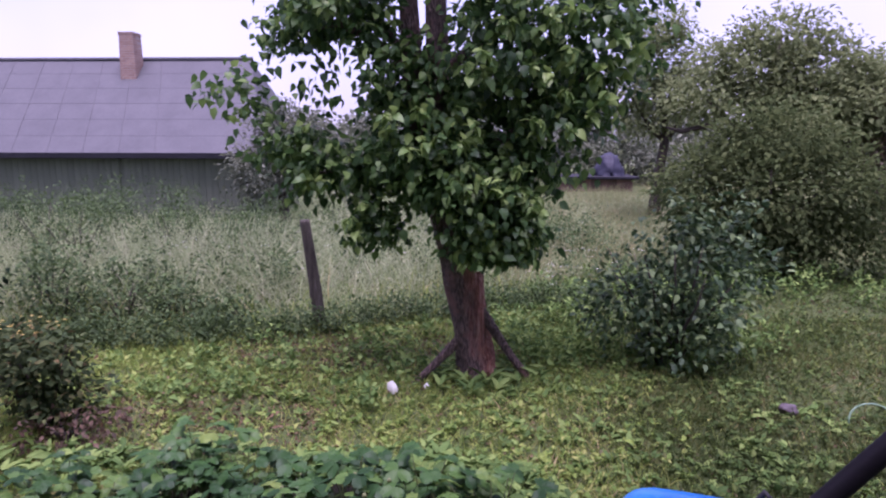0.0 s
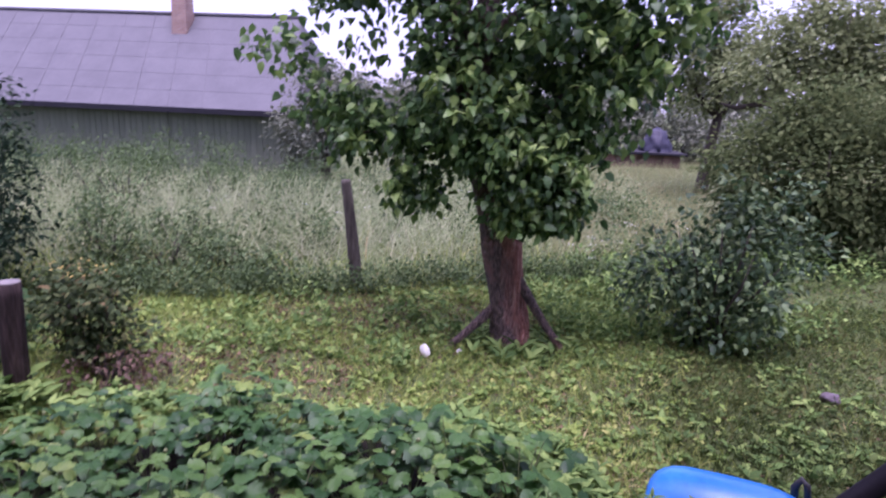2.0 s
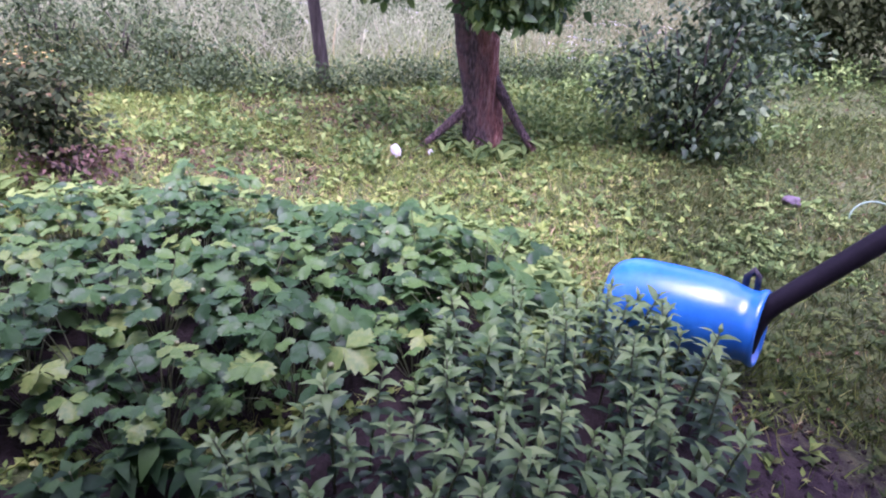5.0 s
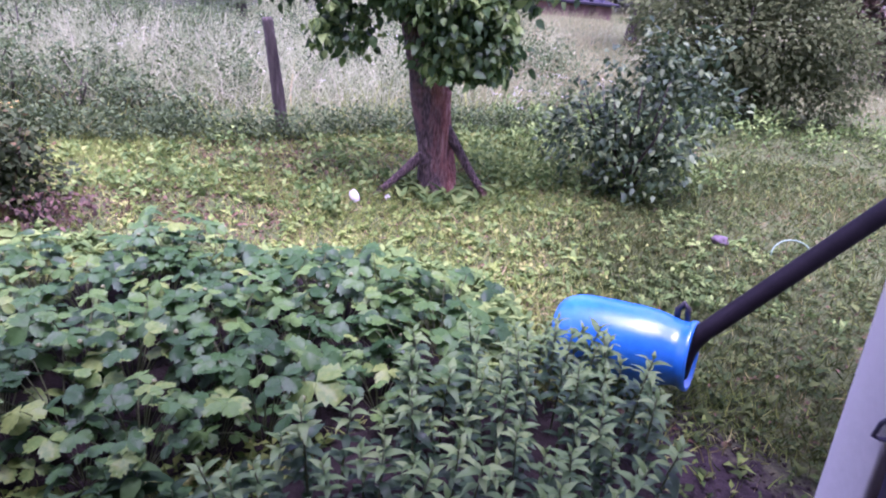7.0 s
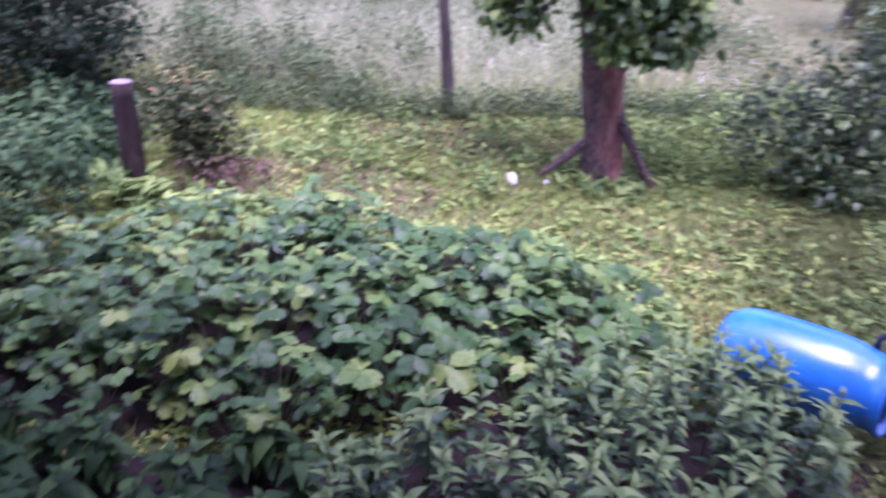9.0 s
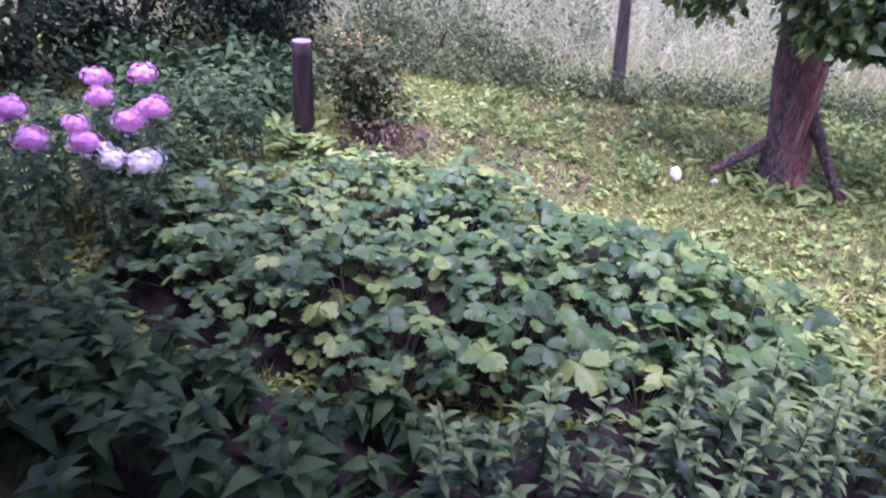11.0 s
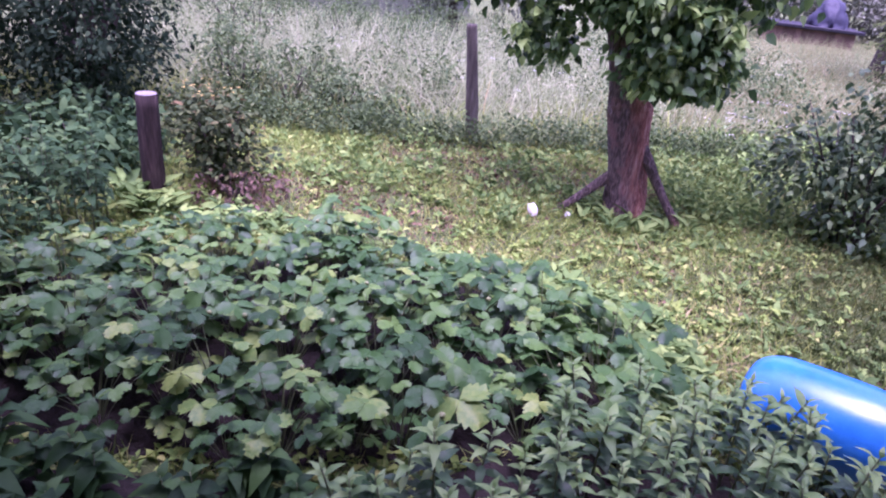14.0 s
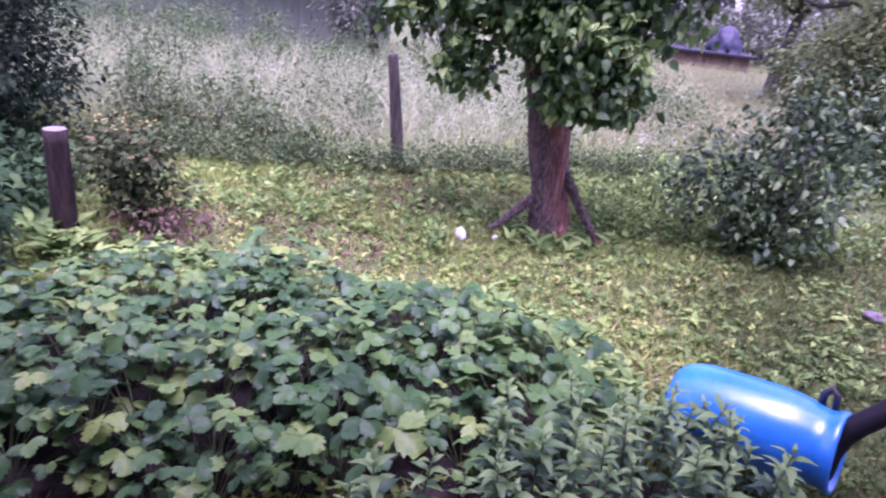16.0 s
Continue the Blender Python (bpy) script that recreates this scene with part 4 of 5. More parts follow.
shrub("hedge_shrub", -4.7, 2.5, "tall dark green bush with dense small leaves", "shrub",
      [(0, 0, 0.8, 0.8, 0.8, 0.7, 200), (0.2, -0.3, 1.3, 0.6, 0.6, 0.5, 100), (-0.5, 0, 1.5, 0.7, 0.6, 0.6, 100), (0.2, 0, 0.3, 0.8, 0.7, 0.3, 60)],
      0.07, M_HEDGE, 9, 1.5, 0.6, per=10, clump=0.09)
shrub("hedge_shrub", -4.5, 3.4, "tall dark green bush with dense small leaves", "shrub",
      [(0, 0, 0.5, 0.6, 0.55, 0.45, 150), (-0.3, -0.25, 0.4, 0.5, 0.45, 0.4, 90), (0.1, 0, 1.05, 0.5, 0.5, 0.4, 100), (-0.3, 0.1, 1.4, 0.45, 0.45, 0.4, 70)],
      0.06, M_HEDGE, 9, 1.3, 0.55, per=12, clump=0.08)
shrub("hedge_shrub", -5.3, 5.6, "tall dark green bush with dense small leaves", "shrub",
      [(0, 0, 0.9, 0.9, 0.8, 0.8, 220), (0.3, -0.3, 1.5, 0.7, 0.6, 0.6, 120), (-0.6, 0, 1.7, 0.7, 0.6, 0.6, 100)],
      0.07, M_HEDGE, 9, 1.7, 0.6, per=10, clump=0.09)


def orchard_tree(name, x, y, label, material, height, lobes, leaf=0.125, per=20, clump=0.15, lean=0.0):
    ob = thing(name, pose(x, y, float(ground_z(x, y))), label, "tree")
    bm = bmesh.new()
    tube(bm, [(0, 0, -0.1), (0.02, 0, 0.4), (lean * 0.4, 0, height * 0.25), (lean, 0, height * 0.45)], [0.17, 0.14, 0.12, 0.10], 12, True, 0.1)
    part("trunk", bm, M_TWIG, ob)
    for lx, ly, lz, rx, ry, rz, n in lobes:
        bm = bmesh.new()
        mid = (lean + (lx - lean) * 0.5, ly * 0.5, height * 0.42 + (lz - height * 0.42) * 0.35)
        tube(bm, [(lean, 0, height * 0.40), mid, (lx, ly, lz)], [0.07, 0.05, 0.02], 8, True, 0.1)
        part("limb", bm, M_TWIG, ob)
    c = new("crown", foliage(lobes, per, clump, leaf, material, "crown", rough_shape(0.62), 0.1, chaos=0.35, spin=0.25))
    c.parent = ob
    return ob


apple = orchard_tree("apple_tree", 6.4, 13.6, "old spreading apple tree with olive-green leaves", M_APPLE_HAZED, 4.4,
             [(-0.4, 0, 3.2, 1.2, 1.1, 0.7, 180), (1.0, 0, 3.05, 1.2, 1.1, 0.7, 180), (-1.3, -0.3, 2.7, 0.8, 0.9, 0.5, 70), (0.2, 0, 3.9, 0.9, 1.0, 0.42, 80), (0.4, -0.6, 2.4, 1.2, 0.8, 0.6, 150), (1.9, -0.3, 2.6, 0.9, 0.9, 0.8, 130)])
bm = bmesh.new()
tube(bm, [(0.05, -0.1, 1.45), (-0.7, -0.2, 1.98), (-1.2, -0.3, 2.16), (-1.75, -0.35, 2.04), (-2.05, -0.4, 2.12)], [0.08, 0.07, 0.06, 0.045, 0.02], 8, True, 0.15)
part("limb", bm, M_TWIG, apple, "bare dark sideways branch")
orchard_tree("apple_tree", 5.0, 16.4, "slim apple tree with sparse olive-green leaves", M_APPLE_HAZED, 4.6,
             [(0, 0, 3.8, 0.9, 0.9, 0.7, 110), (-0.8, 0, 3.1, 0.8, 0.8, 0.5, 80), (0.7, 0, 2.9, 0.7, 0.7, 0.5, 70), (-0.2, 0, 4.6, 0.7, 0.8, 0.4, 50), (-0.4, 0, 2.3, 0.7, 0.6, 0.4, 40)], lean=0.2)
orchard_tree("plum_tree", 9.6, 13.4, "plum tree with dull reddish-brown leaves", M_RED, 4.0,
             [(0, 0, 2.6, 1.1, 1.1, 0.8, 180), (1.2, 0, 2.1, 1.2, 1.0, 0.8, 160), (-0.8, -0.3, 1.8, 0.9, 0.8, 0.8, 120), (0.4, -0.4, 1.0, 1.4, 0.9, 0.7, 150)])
orchard_tree("apple_tree", 10.8, 17.0, "old spreading apple tree with olive-green leaves", M_APPLE_HAZED, 4.6,
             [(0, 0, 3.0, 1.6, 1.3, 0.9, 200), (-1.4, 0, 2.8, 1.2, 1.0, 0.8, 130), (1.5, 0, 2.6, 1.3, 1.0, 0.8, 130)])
orchard_tree("apple_tree", -4.9, 16.9, "grey-green apple tree beside the barn", M_FAR_HAZED, 3.8,
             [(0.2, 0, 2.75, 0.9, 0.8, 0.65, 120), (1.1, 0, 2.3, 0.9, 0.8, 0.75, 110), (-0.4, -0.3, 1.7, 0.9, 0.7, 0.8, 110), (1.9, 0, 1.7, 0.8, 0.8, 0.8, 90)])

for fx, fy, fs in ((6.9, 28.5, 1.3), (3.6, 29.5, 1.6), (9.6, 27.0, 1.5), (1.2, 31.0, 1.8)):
    shrub("field_bush", fx, fy, "bush at the field's far edge, grey-green for haze", "shrub",
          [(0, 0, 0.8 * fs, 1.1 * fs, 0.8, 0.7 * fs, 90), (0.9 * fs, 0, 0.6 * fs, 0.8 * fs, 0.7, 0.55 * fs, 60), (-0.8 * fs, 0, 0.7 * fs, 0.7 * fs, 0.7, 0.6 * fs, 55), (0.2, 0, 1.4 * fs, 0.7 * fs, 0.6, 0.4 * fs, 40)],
          0.2, M_FAR_HAZED, 6, 1.3 * fs, 0.8, per=10, clump=0.22, shape=rough_shape(), calm=0.35)

# far woods: uneven belts of crowns
lob = []
for k in range(46):
    fx = -60 + 130 * (k + rnd.random()) / 46
    fy = 58 + 14 * rnd.random()
    h = 4.0 + 3.2 * rnd.random()
    if -26 < fx < -12:
        h *= 0.7
    lob.append((fx, fy, h * 0.55, 2.2 + 1.2 * rnd.random(), 2, h * 0.5, 72))
far = new("far_woods", foliage(lob, 7, 0.5, 0.75, M_FAR_HAZED, "far_woods", rough_shape(0.8), 0.1))
tagged(far, "distant belt of trees, coloured pale green for haze", "woods", kind="stuff")

# ---- meadow behind the fence line ----
def meadow_edge(x):
    """Where the mown ground ends."""
    return 5.95 + 0.33 * (x + 0.5) + 0.25 * np.sin(1.3 * x) - 0.9 * smooth(-1.0, -4.0, x) * 0.6


def pick(n, x0, x1, y0, y1, near=1.0):
    """Places in a rectangle, thinning with distance."""
    x = rng.uniform(x0, x1, n)
    y = y0 + (y1 - y0) * rng.random(n) ** near
    return x, y


def upright(n, lean):
    a = rng.normal(size=(n, 3)) * lean
    a[:, 2] = 1
    return a


x, y = pick(165000, -24, 18, 4.4, 32, 2.0)
keep = (y > meadow_edge(x) + 0.35 * rng.random(len(x))) & ~((x > 3.1) & (y < 9.5) & (x < 6.2)) & ~((x > 1.6) & (y < 7.2 + 0.2 * x)) & ~((x < -6.0) & (y > 17.8))
patch = np.sin(0.9 * x + 0.5 * y) * np.sin(0.7 * y - 0.3 * x + 1.0)
keep &= rng.random(len(x)) < (0.75 + 0.25 * patch)
x, y, patch = x[keep], y[keep], patch[keep]
n = len(x)
tall = (0.30 + 0.12 * patch + 0.26 * rng.random(n)) * (0.55 + 0.45 * smooth(0.0, 1.5, y - meadow_edge(x))) * np.where(x > 1.5, 0.62, 1.0)
dry = x > 1.2 + rng.normal(size=n) * 0.5
fresh = ~dry & (y - meadow_edge(x) < 0.75 + 0.35 * rng.normal(size=n))
for nm, sel, mat, lab in (("meadow_edge_grass", fresh, M_LAWN, "fresh green grass along the meadow's near edge"), ("meadow_grass", ~dry & ~fresh, M_MEADOW, "tall pale straw-green meadow grass in seed"), ("dry_grass", dry, M_OCHRE, "shorter dry ochre grass of the open field")):
    xs, ys, hs = x[sel], y[sel], tall[sel]
    me = scatter(nm, strip_shape(0.026, 0.7), np.stack([xs, ys, ground_z(xs, ys) - 0.02], -1), upright(len(xs), 0.55), rng.uniform(0, 6.28, len(xs)), hs * 1.15, mat)
    tagged(new(nm, me), lab, "grass", kind="stuff")

# taller weeds and nettles in the meadow
lob = []
for k in range(210):
    wx, wy = rnd.uniform(-17, 2.5), 6.6 + 10.5 * rnd.random() ** 1.1
    if wy < float(meadow_edge(wx)) + 0.6 or (wx < -6 and wy > 17):
        continue
    h = rnd.uniform(0.3, 0.85) * (0.6 + 0.05 * wy)
    lob.append((wx, wy, float(ground_z(wx, wy)) + h * 0.5, rnd.uniform(0.15, 0.5), rnd.uniform(0.15, 0.4), h * 0.55, 16 + int(14 * rnd.random())))
for k in range(30):
    wx, wy = rnd.uniform(-16, -1), rnd.uniform(11.0, 16.0)
    h = rnd.uniform(0.7, 1.5)
    lob.append((wx, wy, float(ground_z(wx, wy)) + h * 0.5, rnd.uniform(0.3, 0.85), 0.4, h * 0.5, 46))
pale = []
for k in range(170):
    wx, wy = rnd.uniform(-16, 8), 6.4 + 12 * rnd.random() ** 1.2
    if wy < float(meadow_edge(wx)) + 0.5 or (wx < -6 and wy > 17) or (wx > 2.5 and wy < 10):
        continue
    h = rnd.uniform(0.25, 0.6)
    pale.append((wx, wy, float(ground_z(wx, wy)) + h * 0.55, rnd.uniform(0.2, 0.5), rnd.uniform(0.2, 0.4), h * 0.5, 20))
pw = new("seeding_weeds", foliage(pale, 12, 0.09, 0.05, M_MEADOW, "seeding_weeds", rough_shape(0.35), -0.5))
tagged(pw, "pale feathery seed heads over the meadow", "weeds", kind="stuff")
weeds = new("meadow_weeds", foliage(lob, 11, 0.08, 0.06, M_NETTLE, "meadow_weeds", rough_shape(0.5), -0.2))
tagged(weeds, "leafy nettles and weeds among the meadow grass", "weeds", kind="stuff")

# low weeds coloured for shade along the tall grass, lush ones by the tree
lob = []
for k in range(70):
    wx = -4.2 + 6.2 * (k + rnd.random()) / 70
    wy = float(meadow_edge(wx)) - 0.05 + 0.3 * rnd.random()
    lob.append((wx, wy, 0.10, 0.16, 0.14, 0.13, 14))
foot = new("shaded_fringe", foliage(lob, 10, 0.05, 0.05, M_NETTLE, "shaded_fringe", rough_shape(0.55, 0.12, 0.25), -0.3))
tagged(foot, "low weed fringe coloured dark for shade under the tall grass", "weeds", kind="stuff")
lob = []
for k in range(75):
    wx, wy = rnd.uniform(1.05, 3.4), rnd.uniform(4.9, 8.0)
    h = rnd.uniform(0.08, 0.24)
    lob.append((wx, wy, h * 0.6, 0.18, 0.18, h * 0.7, 11))
for k in range(45):
    wx, wy = rnd.uniform(-1.8, 0.5), rnd.uniform(3.9, 5.8)
    h = rnd.uniform(0.05, 0.13)
    lob.append((wx, wy, h * 0.6, 0.10, 0.10, h * 0.6, 4))
for k in range(26):
    wx, wy = rnd.uniform(3.0, 6.8), rnd.uniform(7.2, 8.4)
    lob.append((wx, wy, 0.16, 0.22, 0.2, 0.18, 12))
low = new("low_weeds", foliage(lob, 8, 0.05, 0.065, M_WEED, "low_weeds", rough_shape(0.55, 0.12, 0.25), -0.3))
tagged(low, "lush low green weeds round the tree", "weeds", kind="stuff")

# darker nettle clumps along the meadow's left edge and further back
for tx, ty, th, tr in ((-3.3, 5.6, 0.8, 0.4), (-2.8, 5.8, 0.62, 0.35), (-2.3, 5.95, 0.42, 0.3), (-1.7, 6.05, 0.24, 0.3), (-3.9, 6.2, 0.85, 0.45), (-3.0, 6.4, 0.7, 0.4), (-5.2, 8.6, 1.1, 0.8), (-4.1, 9.4, 1.0, 0.7), (-6.4, 9.6, 1.2, 0.9), (-2.6, 10.2, 0.75, 0.5), (-8.2, 10.4, 1.0, 0.8), (-1.2, 11.0, 0.7, 0.5), (0.2, 11.6, 0.7, 0.5)):
    lob = []
    for j in range(4):
        h = th * rnd.uniform(0.6, 1.1)
        lob.append((rnd.uniform(-tr, tr), rnd.uniform(-0.25, 0.25), h * 0.5, tr * 0.6, tr * 0.5, h * 0.55, 24))
    shrub("nettle_clump", tx, ty, "dark green clump of nettles in the meadow grass", "weed clump", lob, 0.06, M_NETTLE, 5, th * 0.7, tr * 0.6, per=9, clump=0.06, shape=rough_shape(0.55), group="nettle clumps")

# white umbels in the grass
pos, ah = [], []
for k in range(60):
    ux, uy = (rnd.uniform(1.2, 2.6), rnd.uniform(6.2, 7.8)) if k < 22 else (rnd.uniform(-4, 2.5), rnd.uniform(6.6, 10.5))
    uz = rnd.uniform(0.35, 0.62)
    for j in range(16):
        a, r = 6.28 * rnd.random(), 0.045 * math.sqrt(rnd.random())
        pos.append((ux + r * math.cos(a), uy + r * math.sin(a), uz + 0.01 * rnd.random()))
        ah.append((math.cos(a), math.sin(a), 0.3))
um = new("white_umbels", scatter("white_umbels", rough_shape(0.8, 0.1, 0.1), np.array(pos), np.array(ah), np.zeros(len(pos)), np.full(len(pos), 0.011), M_WHITEP))
tagged(um, "small white umbel flowers in the meadow", "flowers", kind="stuff")

# ---- outlines of the beds ----
BED = [(-1.95, 1.75), (-1.55, 2.45), (-0.9, 2.85), (-0.2, 3.05), (0.55, 2.95), (0.92, 2.45), (0.90, 1.98), (0.36, 1.72), (-0.2, 1.42), (-0.9, 1.22), (-1.6, 1.2)]
FRONT = [(0.50, 1.72), (0.85, 1.95), (1.20, 2.14), (1.58, 2.12), (1.80, 1.98), (1.78, 1.66), (1.55, 1.25), (1.30, 0.95), (0.35, 0.85), (0.25, 1.2)]
FRONT2 = [(-1.5, 0.65), (-1.5, 1.05), (-0.9, 1.1), (-0.2, 1.3), (0.25, 1.45), (0.33, 0.85), (0.0, 0.65)]
FAR_LEFT = [(-2.7, 0.55), (-2.7, 1.15), (-2.1, 1.08), (-1.5, 1.1), (-0.85, 1.05), (-0.8, 0.6)]
LEFT = [(-2.7, 1.2), (-2.6, 2.6), (-2.2, 2.8), (-1.75, 2.3), (-1.9, 1.4), (-2.1, 1.1)]


def inside(p, poly):
    c = False
    for (ax, ay), (bx, by) in zip(poly, poly[1:] + poly[:1]):
        if (ay > p[1]) != (by > p[1]) and p[0] < (bx - ax) * (p[1] - ay) / (by - ay) + ax:
            c = not c
    return c


def in_beds(x, y):
    """Which of many places lie on dug soil."""
    out = np.zeros(len(x), bool)
    for poly in (BED, FRONT, FRONT2):
        c = np.zeros(len(x), bool)
        for (ax, ay), (bx, by) in zip(poly, poly[1:] + poly[:1]):
            if ay != by:
                c ^= ((ay > y) != (by > y)) & (x < (bx - ax) * (y - ay) / (by - ay) + ax)
        out |= c
    return out


# ---- lawn ----
def on_lawn(x, y):
    return (y < meadow_edge(x) + 0.2) | (x > 1.5)


xa, ya = pick(95000, -7, 9.5, 0.8, 9.0, 1.4)
xb, yb = pick(110000, -2.6, 5.2, 1.9, 6.6, 1.2)
x, y = np.concatenate([xa, xb]), np.concatenate([ya, yb])
keep = on_lawn(x, y)
bare = 0.5 + 0.5 * np.sin(1.9 * x + 0.7 * y + 0.8) * np.sin(2.3 * y - 0.6 * x)
soil = np.hypot((x - 1.8) / 0.75, (y - 1.55) / 0.75) < 0.8 + 0.2 * rng.random(len(x))
brown = (np.hypot((x + 0.2) / 1.3, (y - 5.15) / 0.5) < 1) | (np.hypot((x + 1.0) / 0.8, (y - 3.6) / 0.6) < 1)
thin = smooth(2.2, 3.4, x) * smooth(5.5, 4.2, y)
keep &= ~in_beds(x, y) & (rng.random(len(x)) < np.where(soil, 0.3, np.where(brown, 0.3, (0.6 + 0.4 * bare) * (1 - 0.35 * thin))))
x, y = x[keep], y[keep]
n = len(x)
tall = 0.045 + 0.065 * rng.random(n)
# greener blades, also coloured darker for the weaker light on the right
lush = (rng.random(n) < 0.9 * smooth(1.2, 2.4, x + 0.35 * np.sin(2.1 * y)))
for nm, sel, mat, lab in (("lawn_grass", ~lush, M_LAWN, "short rough yellow-green lawn grass"), ("dim_lush_grass", lush, M_DIM_LUSH, "greener lawn grass, coloured darker for the dimmer right side")):
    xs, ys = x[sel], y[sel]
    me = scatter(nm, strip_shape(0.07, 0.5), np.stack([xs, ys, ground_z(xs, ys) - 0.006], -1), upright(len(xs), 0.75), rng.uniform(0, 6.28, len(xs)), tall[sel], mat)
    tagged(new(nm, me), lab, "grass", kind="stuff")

x, y = pick(36000, -7, 9.5, 1.0, 9.0, 1.3)
soil = np.hypot((x - 1.8) / 0.75, (y - 1.55) / 0.75) < 0.75 + 0.2 * rng.random(len(x))
brown = (np.hypot((x + 0.2) / 1.3, (y - 5.15) / 0.5) < 1) | (np.hypot((x + 1.0) / 0.8, (y - 3.6) / 0.6) < 1)
keep = on_lawn(x, y) & ~in_beds(x, y) & (~soil | (rng.random(len(x)) < 0.4)) & (rng.random(len(x)) < np.where(brown, 0.35, 0.9))
x, y = x[keep], y[keep]
k = 4
cx, cy = np.repeat(x, k), np.repeat(y, k)
ang = rng.uniform(0, 6.28, len(cx))
ahead = np.stack([np.cos(ang), np.sin(ang), 0.25 + 0.9 * rng.random(len(cx))], -1)
at = np.stack([cx, cy, ground_z(cx, cy) + 0.005 + 0.035 * rng.random(len(cx))], -1)
size = np.repeat(0.022 + 0.038 * rng.random(len(x)) ** 2, k) * (0.7 + 0.6 * rng.random(len(cx)))
# right-hand weeds carry the weaker light there in their colour
dim = np.repeat(rng.random(len(x)) < smooth(1.2, 2.4, x), k)
for nm, sel, mat, lab in (("lawn_weeds", ~dim, M_CLOVER, "clover and plantain rosettes in the lawn"), ("dim_weeds", dim, M_DIM_WEED, "creeping weeds, coloured darker for the dimmer right side")):
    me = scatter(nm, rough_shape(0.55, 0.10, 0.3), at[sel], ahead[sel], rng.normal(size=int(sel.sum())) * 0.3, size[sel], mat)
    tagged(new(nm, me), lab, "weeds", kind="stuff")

# broad rosettes of plantain and dandelion: thick about the tree and along the bed's edge
def rosettes(name, label, places, leaf, lift, shape, material):
    px, py = np.array(places).T
    k = 7
    cx, cy = np.repeat(px, k), np.repeat(py, k)
    big = np.repeat(leaf * (0.6 + 0.8 * rng.random(len(px))), k)
    ang = rng.uniform(0, 6.28, len(cx))
    out = 0.25 * big * rng.random(len(cx))
    at = np.stack([cx + out * np.cos(ang), cy + out * np.sin(ang), ground_z(cx, cy) + lift * rng.random(len(cx))], -1)
    me = scatter(name, shape, at, np.stack([np.cos(ang), np.sin(ang), 0.3 + 0.9 * rng.random(len(cx))], -1), rng.normal(size=len(cx)) * 0.4, big * (0.7 + 0.5 * rng.random(len(cx))), material)
    tagged(new(name, me), label, "weeds", kind="stuff")


spots_a = []
while len(spots_a) < 560:
    px, py = rnd.uniform(-2.6, 3.4), rnd.uniform(3.0, 6.3)
    if noise.noise(Vector((px * 1.6, py * 1.6, 4.0))) > -0.12 + 0.25 * rnd.random() and py < float(meadow_edge(px)) + 0.1 or rnd.random() < 0.03:
        if min(math.hypot((px + 0.2) / 1.3, (py - 5.15) / 0.5), math.hypot((px + 1.0) / 0.8, (py - 3.6) / 0.6)) > 1 or rnd.random() < 0.25:
            spots_a.append((px, py))
spots_c = []
for k in range(60):
    a, d = rnd.uniform(0, 6.28), rnd.uniform(0.2, 0.5)
    spots_c.append((TX - 0.07 + d * math.cos(a), TY - 0.03 + 0.8 * d * math.sin(a)))
rosettes("post_weeds", "leafy weeds at the foot of the round post", [(-2.05 + rnd.gauss(0, 0.13), 2.88 + rnd.gauss(0, 0.06)) for k in range(22)], 0.12, 0.12, blade_shape(0.36, 0.2, 0.3), M_WEED)
rosettes("trunk_weeds", "green weeds crowding the foot of the pear tree", spots_c, 0.11, 0.05, blade_shape(0.34, 0.2, 0.3), M_WEED)
rosettes("plantain_rosettes", "broad-leaved plantain and dandelion in the lawn", spots_a, 0.062, 0.03, blade_shape(0.46, 0.2, 0.35), M_WEED)
spots_b = []
while len(spots_b) < 420:
    t = rnd.random()
    px, py = (0.55 + 0.55 * math.sin(3.1 * t) + rnd.gauss(0.05, 0.14), 3.25 - 1.35 * t + rnd.gauss(0, 0.1)) if rnd.random() < 0.6 else (rnd.uniform(-1.7, 0.7), 2.75 + 0.35 * rnd.random() + 0.25 * math.sin(1.2 * rnd.random()))
    if not inside((px, py), BED):
        spots_b.append((px, py))
rosettes("border_weeds", "leafy yellow-green weeds edging the strawberry bed", spots_b, 0.07, 0.10, blade_shape(0.45, 0.18, 0.4), M_WEED)

xa, ya = pick(22000, -5, 6, 1.9, 7.5, 1.2)
xb, yb = pick(4500, -2.0, 1.3, 3.6, 5.8, 1.0)
x, y = np.concatenate([xa, xb]), np.concatenate([ya, yb])
brown = (np.hypot((x + 0.2) / 1.4, (y - 5.15) / 0.6) < 1) | (np.hypot((x + 1.0) / 0.9, (y - 3.7) / 0.7) < 1)
keep = on_lawn(x, y) & ~in_beds(x, y) & (rng.random(len(x)) < np.where(brown, 0.95, 0.2))
x, y = x[keep], y[keep]
n = len(x)
ang = rng.uniform(0, 6.28, n)
me = scatter("leaf_litter", rough_shape(0.5, 0.18, 0.3), np.stack([x, y, ground_z(x, y) + 0.006 + 0.025 * rng.random(n)], -1), np.stack([np.cos(ang), np.sin(ang), rng.normal(size=n) * 0.3], -1), rng.normal(size=n) * 0.5, 0.02 + 0.03 * rng.random(n), M_LITTER)
tagged(new("leaf_litter", me), "dead brown leaves scattered over the lawn", "litter", kind="stuff")

cv = np.array([(1, 0, 0), (0, 1, 0), (-1, 0, 0), (0, -1, 0), (0.2, 0.1, 0.8), (0, 0, -0.8)], float)
